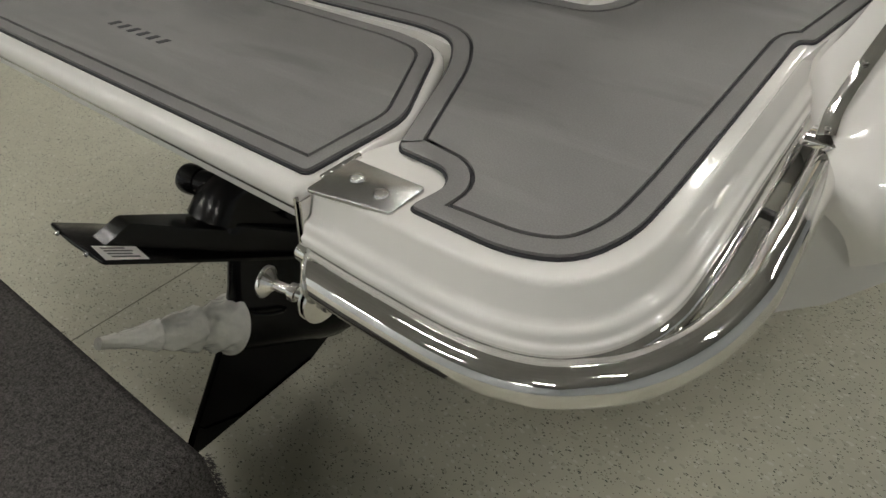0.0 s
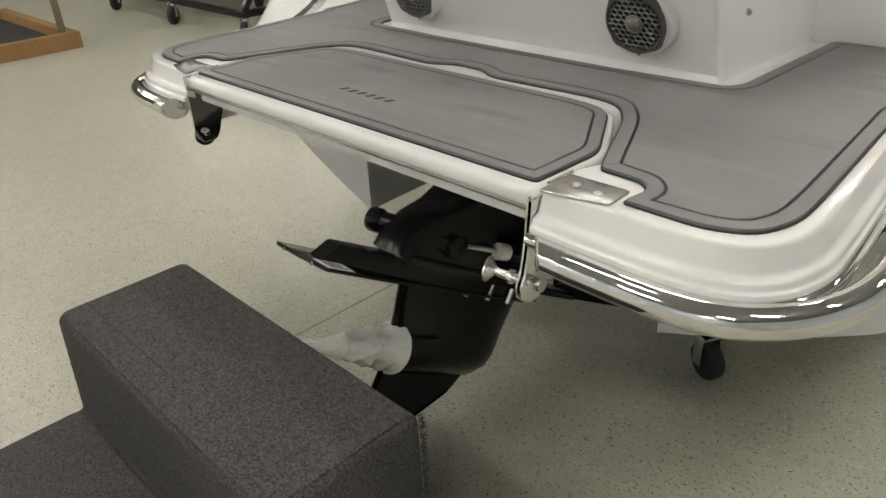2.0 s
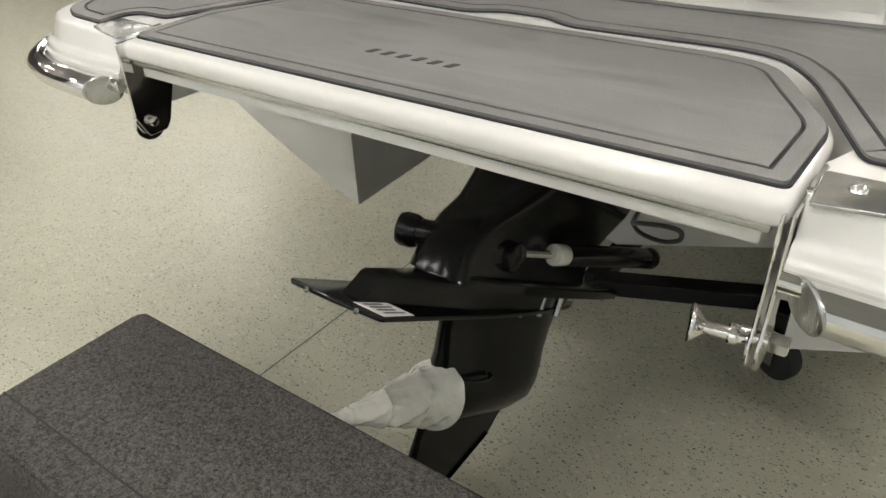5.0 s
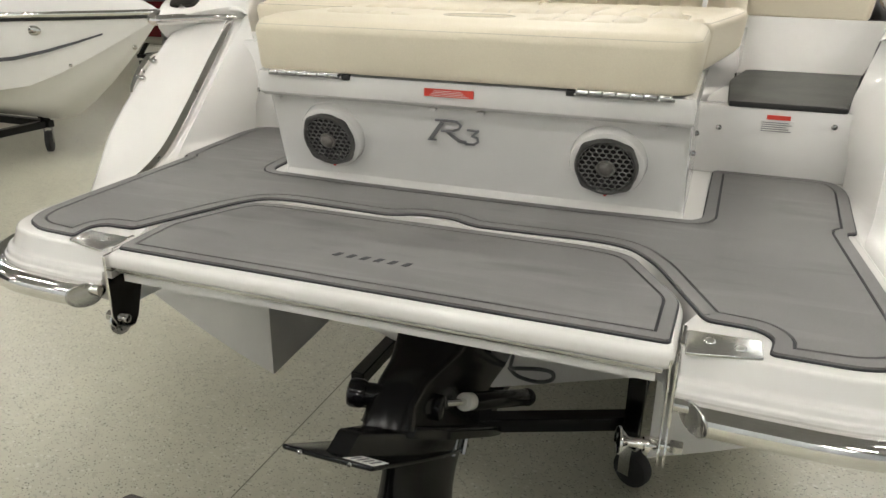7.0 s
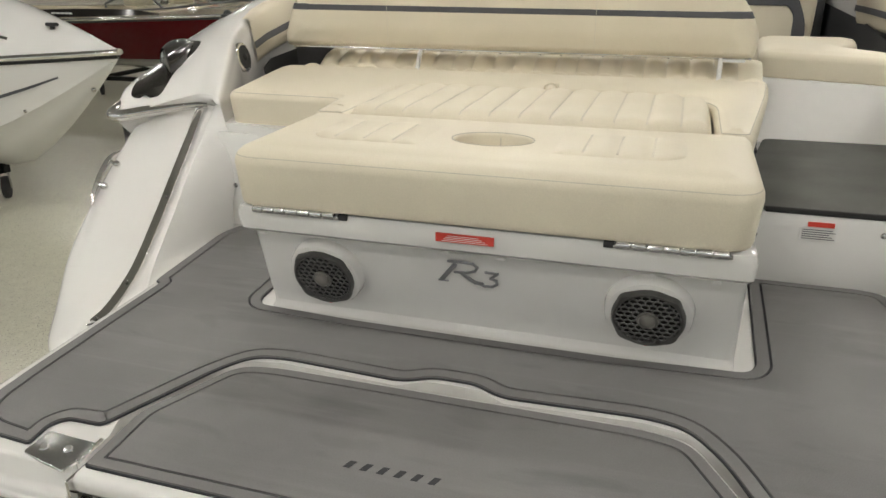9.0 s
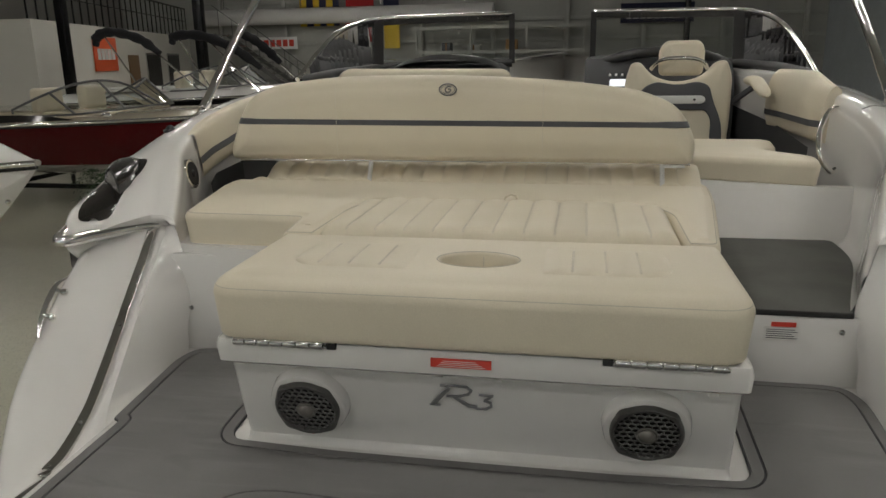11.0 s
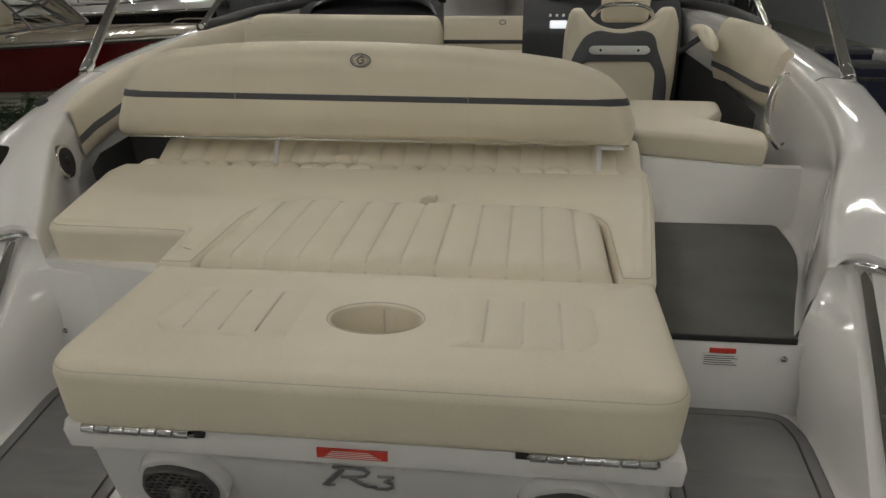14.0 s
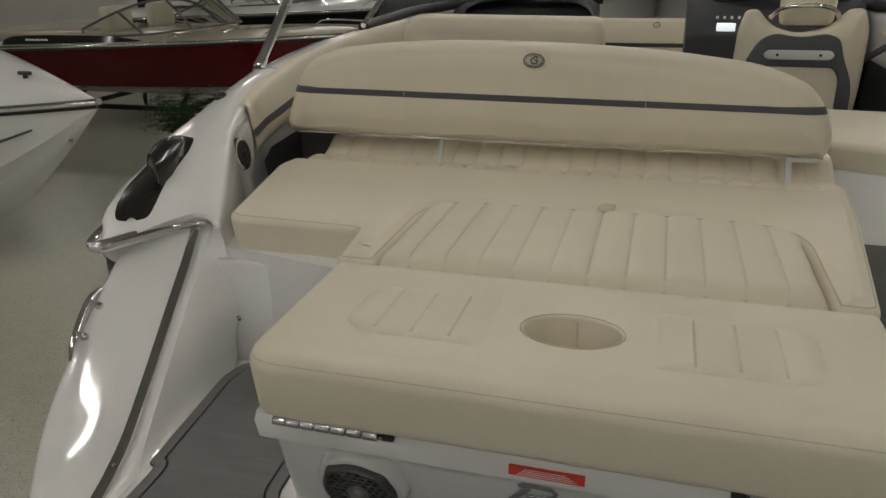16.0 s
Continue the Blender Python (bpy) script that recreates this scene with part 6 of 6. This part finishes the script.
# low timber stand with an olive post and an orange beam
stand = thing("timber_stand", "low timber stand with an olive post and an orange brace", "stand", (-6.6, 0.3, 0))
for p, q in (((-5.93, -1.2, 0.07), (-5.93, 0.98, 0.07)), ((-5.9, 0.95, 0.07), (-7.9, 0.95, 0.07)), ((-7.85, -1.2, 0.07), (-7.85, 0.98, 0.07))):
    part("timber", bar(p, q, 0.09, 0.14, 0.004), WOOD, stand)
part("deck_board", box(-7.8, -5.97, -1.2, 0.9, 0.03, 0.05), RUBBER, stand)
part("post", bar((-6.0, 0.88, 0.14), (-6.08, 0.90, 1.3), 0.06, 0.06, 0.004), material("olive_paint", (0.13, 0.12, 0.06), rough=0.6), stand, "olive steel post")
part("brace", bar((-5.98, -0.2, 0.30), (-6.3, 0.75, 1.05), 0.10, 0.04, 0.003), material("orange_paint", (0.55, 0.16, 0.03), rough=0.5), stand, "orange brace")

# potted fern by the red boat
fern = thing("potted_fern", "dark green potted fern on the floor beside the red boat", "plant", (-4.7, 5.6, 0))
part("pot", cyl((-4.7, 5.6, 0), (-4.7, 5.6, 0.26), 0.13, 0.17, 20, 0.01), DARK_PLASTIC, fern)
random.seed(9)
fronds = bmesh.new()
for k in range(130):
    a, r, h = random.uniform(0, 6.283), random.uniform(0.2, 0.52), random.uniform(0.15, 0.56)
    pts = [Vector((-4.7 + math.cos(a) * r * u, 5.6 + math.sin(a) * r * u, 0.26 + h * math.sin(2.2 * u) * (1 if u < 0.8 else 0.97))) for u in np.linspace(0.05, 1, 10)]
    for i, p in enumerate(pts[:-1]):
        d = (pts[i + 1] - p).normalized()
        sd = d.cross(Vector((0, 0, 1))).normalized()
        ln = 0.075 * (1 - 0.6 * i / 9)
        for g in (1, -1):
            q = p + d * 0.012
            fronds.faces.new([fronds.verts.new(v) for v in (p, q + sd * g * ln * 0.5 + d * 0.01, p + sd * g * ln + d * 0.035 - Vector((0, 0, 0.012)), q + sd * g * ln * 0.4 - d * 0.008)])
part("fronds", fronds, material("fern_leaf", (0.022, 0.05, 0.013), rough=0.6, spread=0.4, grain=20), fern, "dense drooping fern fronds", 0)

# ---- far end of the hall ----
block = structure("office_wall", slab([(-11.2, 12.8), (-14.9, 25.9), (-17.9, 25.9), (-17.9, 12.8)][::-1], 0, 2.75), material("white_office_wall", (0.62, 0.60, 0.55), rough=0.7, spread=0.05), "white wall of the office block below a gallery", "wall")
E_DIR = (Vector((-14.9, 25.9, 0)) - Vector((-11.2, 12.8, 0))).normalized()
E_OUT = Vector((-E_DIR.y, E_DIR.x, 0)) * -1


def on_block(d, z, out=0.02):
    return Vector((-11.2, 12.8, 0)) + E_DIR * d + E_OUT * out + Vector((0, 0, z))


rail = thing("gallery_railing", "dark steel railing along the gallery", "railing", (-11.2, 12.8, 2.75))
for k in range(28):
    p = on_block(0.5 * k, 2.75, -0.05)
    part("baluster", bar(p, p + Vector((0, 0, 1.0)), 0.03), BLACK, rail)
part("handrail", bar(on_block(0, 3.76, -0.05), on_block(13.5, 3.76, -0.05), 0.05), BLACK, rail)
part("mid_rail", bar(on_block(0, 3.3, -0.05), on_block(13.5, 3.3, -0.05), 0.03), BLACK, rail)
structure("gallery_back_wall", box(-17.8, -17.6, 12.8, 25.9, 2.75, H), material("gallery_wall", (0.26, 0.25, 0.23), rough=0.8), "grey wall behind the gallery", "wall")


def wall_sign(name, label, d, z0, z1, w, mat, bars, ink):
    t = thing(name, label, "sign", tuple(on_block(d, z0)))
    a, b = on_block(d, 0, 0.03), on_block(d + w, 0, 0.03)
    part("board", bar(a + Vector((0, 0, (z0 + z1) / 2)), b + Vector((0, 0, (z0 + z1) / 2)), 0.03, z1 - z0, 0.003), mat, t)
    for k in range(bars):
        c = on_block(d + w * (0.12 + 0.78 * k / bars), (z0 + z1) / 2, 0.06)
        e = on_block(d + w * (0.12 + 0.78 * (k + 0.72) / bars), (z0 + z1) / 2, 0.06)
        part("sign_bar", bar(c, e, 0.02, (z1 - z0) * 0.32, 0.002), ink, t)
    return t


ORANGE = material("orange_vinyl", (0.75, 0.11, 0.03), rough=0.5)
YELLOW = material("yellow_cloth", (0.62, 0.42, 0.03), rough=0.8)
NAVY = material("navy_cloth", (0.012, 0.014, 0.04), rough=0.8)
REDC = material("red_cloth", (0.35, 0.012, 0.012), rough=0.8)
BROWN = material("brown_panel", (0.20, 0.12, 0.06), rough=0.7)
wall_sign("orange_sign", "orange hanging sign with white marks", 3.3, 1.62, 2.48, 1.7, ORANGE, 5, WHITE_PRINT)
door = thing("office_door", "brown office door in the white wall", "door", tuple(on_block(6.0, 0)))
part("leaf", bar(on_block(6.0, 1.02, 0.03), on_block(6.9, 1.02, 0.03), 0.04, 2.04, 0.004), BROWN, door)
for d in (7.8, 10.2):
    wn = thing("office_window", "dark office window in the white wall", "window", tuple(on_block(d, 1.0)), "office windows")
    part("frame", bar(on_block(d - 0.06, 1.55, 0.02), on_block(d + 1.46, 1.55, 0.02), 0.04, 1.12, 0.004), STEEL, wn)
    part("pane", bar(on_block(d, 1.55, 0.04), on_block(d + 1.4, 1.55, 0.04), 0.03, 1.0, 0.002), SMOKE, wn)
RAIL_GREY = material("grey_rail_paint", (0.13, 0.13, 0.125), rough=0.5, spread=0.1)
# stair at the end of the gallery
stair = thing("gallery_stair", "steel stair rising to the gallery", "stair", (-10.5, 24.5, 0))
for k in range(14):
    x, z = -9.4 - 0.26 * k, 0.196 * (k + 1)
    part("tread", box(x - 0.15, x + 0.15, 24.3, 25.3, z - 0.04, z, 0.004), STEEL, stair)
for y in (24.28, 25.32):
    part("stringer", bar((-9.2, y, 0.1), (-13.0, y, 2.75), 0.04, 0.14), RAIL_GREY, stair)
    part("hand_rail", bar((-9.2, y, 1.05), (-13.0, y, 3.75), 0.03), RAIL_GREY, stair)
    for k in range(8):
        part("baluster", bar((-9.3 - 0.5 * k, y, 0.15 + 0.355 * k), (-9.3 - 0.5 * k, y, 1.1 + 0.355 * k), 0.02), RAIL_GREY, stair)

# end wall: girts, posts, duct, flags, signs and shelving
for z in (1.1, 1.75, 2.4, 3.1, 3.9):
    structure("wall_girt", box(-14.5, 7.9, 25.86, 25.98, z - 0.06, z + 0.06, 0.005), WALL, "horizontal steel girt on the end wall", "girt")
for k in range(9):
    x = -13.5 + 2.6 * k
    structure("wall_post", box(x - 0.08, x + 0.08, 25.72, 25.86, 0, H, 0.005), WALL, "painted steel post on the end wall", "post")
duct = thing("air_duct", "white round air duct along the end wall", "duct", (-8, 25.3, 3.4))
part("duct_pipe", cyl((-14.0, 25.2, 3.36), (-3.0, 25.2, 3.36), 0.28, n=24), GEL_DULL, duct)
for x in (-13, -10, -7, -4):
    part("hanger", bar((x, 25.2, 3.7), (x, 25.2, H), 0.03), STEEL, duct)


def flag(name, label, x0, x1, z0, z1, bands, y=25.4, vertical=True):
    t = thing(name, label, "flag", ((x0 + x1) / 2, y, z0), "signal flags")
    n = len(bands)
    for k, m in enumerate(bands):
        if vertical:
            a, b = x0 + (x1 - x0) * k / n, x0 + (x1 - x0) * (k + 1) / n
            part("stripe", grid(lambda u, v: (a + (b - a) * u, y + 0.03 * math.sin(9 * (a + (b - a) * u) + 2 * v), z0 + (z1 - z0) * v), 4, 8), m, t, "", 60)
        else:
            a, b = z0 + (z1 - z0) * k / n, z0 + (z1 - z0) * (k + 1) / n
            part("stripe", grid(lambda u, v: (x0 + (x1 - x0) * u, y + 0.03 * math.sin(9 * (x0 + (x1 - x0) * u) + 2 * v), a + (b - a) * v), 8, 4), m, t, "", 60)
    part("line", bar((x0 - 0.05, y, z1), (x1 + 0.05, y, z1), 0.015), RUBBER, t)
    for x in (x0, x1):
        part("cord", bar((x, y, z1), (x, y, H), 0.008), RUBBER, t)


flag("striped_flag", "yellow and navy striped signal flag", -10.12, -8.62, 3.0, 4.4, [YELLOW, NAVY, YELLOW, NAVY, YELLOW, NAVY])
flag("red_flag", "plain red signal flag", -8.38, -7.32, 2.41, 4.2, [REDC])
flag("yellow_navy_flag", "yellow signal flag with a navy top", -6.98, -6.40, 2.17, 4.2, [YELLOW, YELLOW, NAVY], vertical=False)
sg = thing("white_sign", "long white sign with red marks on the end wall", "sign", (-11.3, 25.6, 2.2))
part("board", box(-12.2, -10.4, 25.62, 25.66, 2.22, 2.66, 0.004), WHITE_PRINT, sg)
for k in range(6):
    part("sign_bar", box(-11.95 + 0.25 * k, -11.77 + 0.25 * k, 25.60, 25.62, 2.32, 2.56), RED, sg)
bn = thing("black_banner", "black banner with pale marks on the end wall", "banner", (2.4, 25.5, 2.9))
part("cloth", box(1.3, 3.7, 25.50, 25.53, 2.86, 3.5, 0.004), NAVY, bn)
for x in (1.35, 3.65):
    part("cord", bar((x, 25.52, 3.48), (x, 25.52, H), 0.008), RUBBER, bn)
for k in range(9):
    part("banner_bar", box(1.5 + 0.23 * k, 1.66 + 0.23 * k, 25.48, 25.50, 3.0, 3.2), GEL_DULL, bn)
rack = thing("storage_rack", "steel storage rack with pale boards and folded metal frames", "rack", (-2.7, 24.9, 0))
for x in (-5.6, -3.7, -1.8, 0.1):
    for y in (24.5, 25.3):
        part("upright", bar((x, y, 0), (x, y, 2.9), 0.07), WALL, rack)
for z in (0.6, 1.25, 2.0, 2.8):
    for y in (24.5, 25.3):
        part("beam", bar((-5.6, y, z), (0.1, y, z), 0.05, 0.09), WALL, rack)
    part("shelf_board", box(-5.6, 0.1, 24.5, 25.3, z + 0.03, z + 0.05), WOOD if z < 1 else WALL, rack)
random.seed(12)
for k in range(16):
    x, z = random.uniform(-5.3, -0.3), random.choice((0.65, 1.3, 1.3, 2.05))
    w, h = random.uniform(0.2, 0.5), random.uniform(0.15, 0.5)
    b = thing("stored_box", "dark carton stored on a rack shelf" if k % 2 else "pale carton stored on a rack shelf", "box", (x, 24.8, z), "stored boxes")
    part("carton", box(x - w / 2, x + w / 2, 24.6, 25.1, z, z + h, 0.01), (DARK_PLASTIC, WALL, BROWN, STRIPE)[k % 4] if k % 2 else (WALL, GEL_DULL, WOOD, WHITE_PRINT)[k % 4], b)
    part("tape", box(x - 0.03, x + 0.03, 24.597, 24.6, z, z + h), BROWN if k % 2 else WOOD, b)
fold = thing("stacked_frames", "stack of bright folded metal frames on the rack", "frames", (-7.5, 24.6, 0.9))
part("pallet", box(-9.0, -6.2, 24.0, 25.2, 0.75, 0.9, 0.01), WOOD, fold)
for x in (-8.8, -7.6, -6.4):
    for y in (24.1, 25.1):
        part("leg", bar((x, y, 0), (x, y, 0.76), 0.08), WOOD, fold)
for k in range(34):
    p = Vector((random.uniform(-9, -6.4), random.uniform(24.1, 25.1), random.uniform(0.95, 1.9)))
    q = p + Vector((random.uniform(-1.2, 1.2), random.uniform(-0.2, 0.2), random.uniform(-0.35, 0.35)))
    part("frame_tube", cyl(p, q, 0.018, n=6), STEEL, fold)
for x, y in ((-10.6, 13.0), (-7.6, 13.2), (3.4, 24.8)):
    c = structure("column", box(x - 0.09, x + 0.09, y - 0.09, y + 0.09, 0, H, 0.008), BLACK, "black steel column", "column")


# black table with stacked cartons by the side wall
table = thing("display_table", "black-draped folding table by the side wall", "table", (4.6, 8.4, 0))
part("table_top", box(3.85, 5.45, 7.5, 9.3, 0.715, 0.745, 0.006), DARK_PLASTIC, table)
part("table_drape", loft([[(x, y, z) for x, y in ((3.86 + d, 7.51 + d), (5.44 - d, 7.51 + d), (5.44 - d, 9.29 - d), (3.86 + d, 9.29 - d))] for z, d in ((0.715, 0.0), (0.4, 0.012), (0.02, 0.0))], True), NAVY, table, "black cloth drape", 0)
random.seed(21)
for k in range(9):
    x, y = 4.0 + 0.48 * (k % 3) + random.uniform(-0.05, 0.05), 7.75 + 0.55 * (k // 3) + random.uniform(-0.05, 0.05)
    w, d, h = random.uniform(0.26, 0.36), random.uniform(0.3, 0.4), random.uniform(0.10, 0.28)
    b = thing("table_carton", "grey-white carton on the draped table" if k % 3 else "dark carton on the draped table", "box", (x, y, 0.745), "cartons on the table")
    part("carton", box(x - w / 2, x + w / 2, y - d / 2, y + d / 2, 0.745, 0.745 + h, 0.006), (NAVY, GEL_DULL, WALL)[k % 3], b)
    part("lid", box(x - w / 2 - 0.004, x + w / 2 + 0.004, y - d / 2 - 0.004, y + d / 2 + 0.004, 0.745 + h - 0.05, 0.749 + h, 0.004), (STRIPE, WHITE_PRINT, GEL_DULL)[k % 3], b)

# ---- folded canopies on the boats behind ----
def canopy(boat_, pts, legs):
    P = spline(pts, 6)
    n = len(P)
    part("folded_canopy", tube(P, [(0.085 + 0.012 * math.sin(k * 1.9)) * (0.55 + 0.45 * min(1, k / 4, (n - 1 - k) / 4)) for k in range(n)], 10), material("canopy_cloth", (0.012, 0.012, 0.014), rough=0.85), boat_, "black folded canopy")
    for p, q in legs:
        part("canopy_leg", cyl(p, q, 0.016, n=8), CHROME, boat_, "bright canopy leg")


canopy(dark_boat, [(-8.63, 11.2, 2.13), (-8.56, 11.2, 2.31), (-8.25, 11.2, 2.37), (-7.74, 11.2, 2.24), (-7.36, 11.2, 1.98)], [((-8.42, 11.2, 2.28), (-7.75, 11.3, 1.15)), ((-7.4, 11.2, 1.98), (-6.75, 11.4, 1.3))])
canopy(dark_boat, [(-7.11, 11.2, 2.14), (-7.0, 11.2, 2.28), (-6.48, 11.2, 2.26), (-5.89, 11.2, 2.02), (-5.43, 11.2, 1.70)], [((-6.95, 11.2, 2.2), (-6.45, 11.3, 1.3)), ((-6.4, 11.2, 2.2), (-5.6, 11.4, 1.3))])
canopy(dark_boat, [(-6.2, 12.0, 2.30), (-5.95, 12.0, 2.24), (-5.65, 12.0, 2.02), (-5.40, 12.0, 1.78)], [((-5.5, 12.0, 1.86), (-5.1, 12.2, 1.4))])
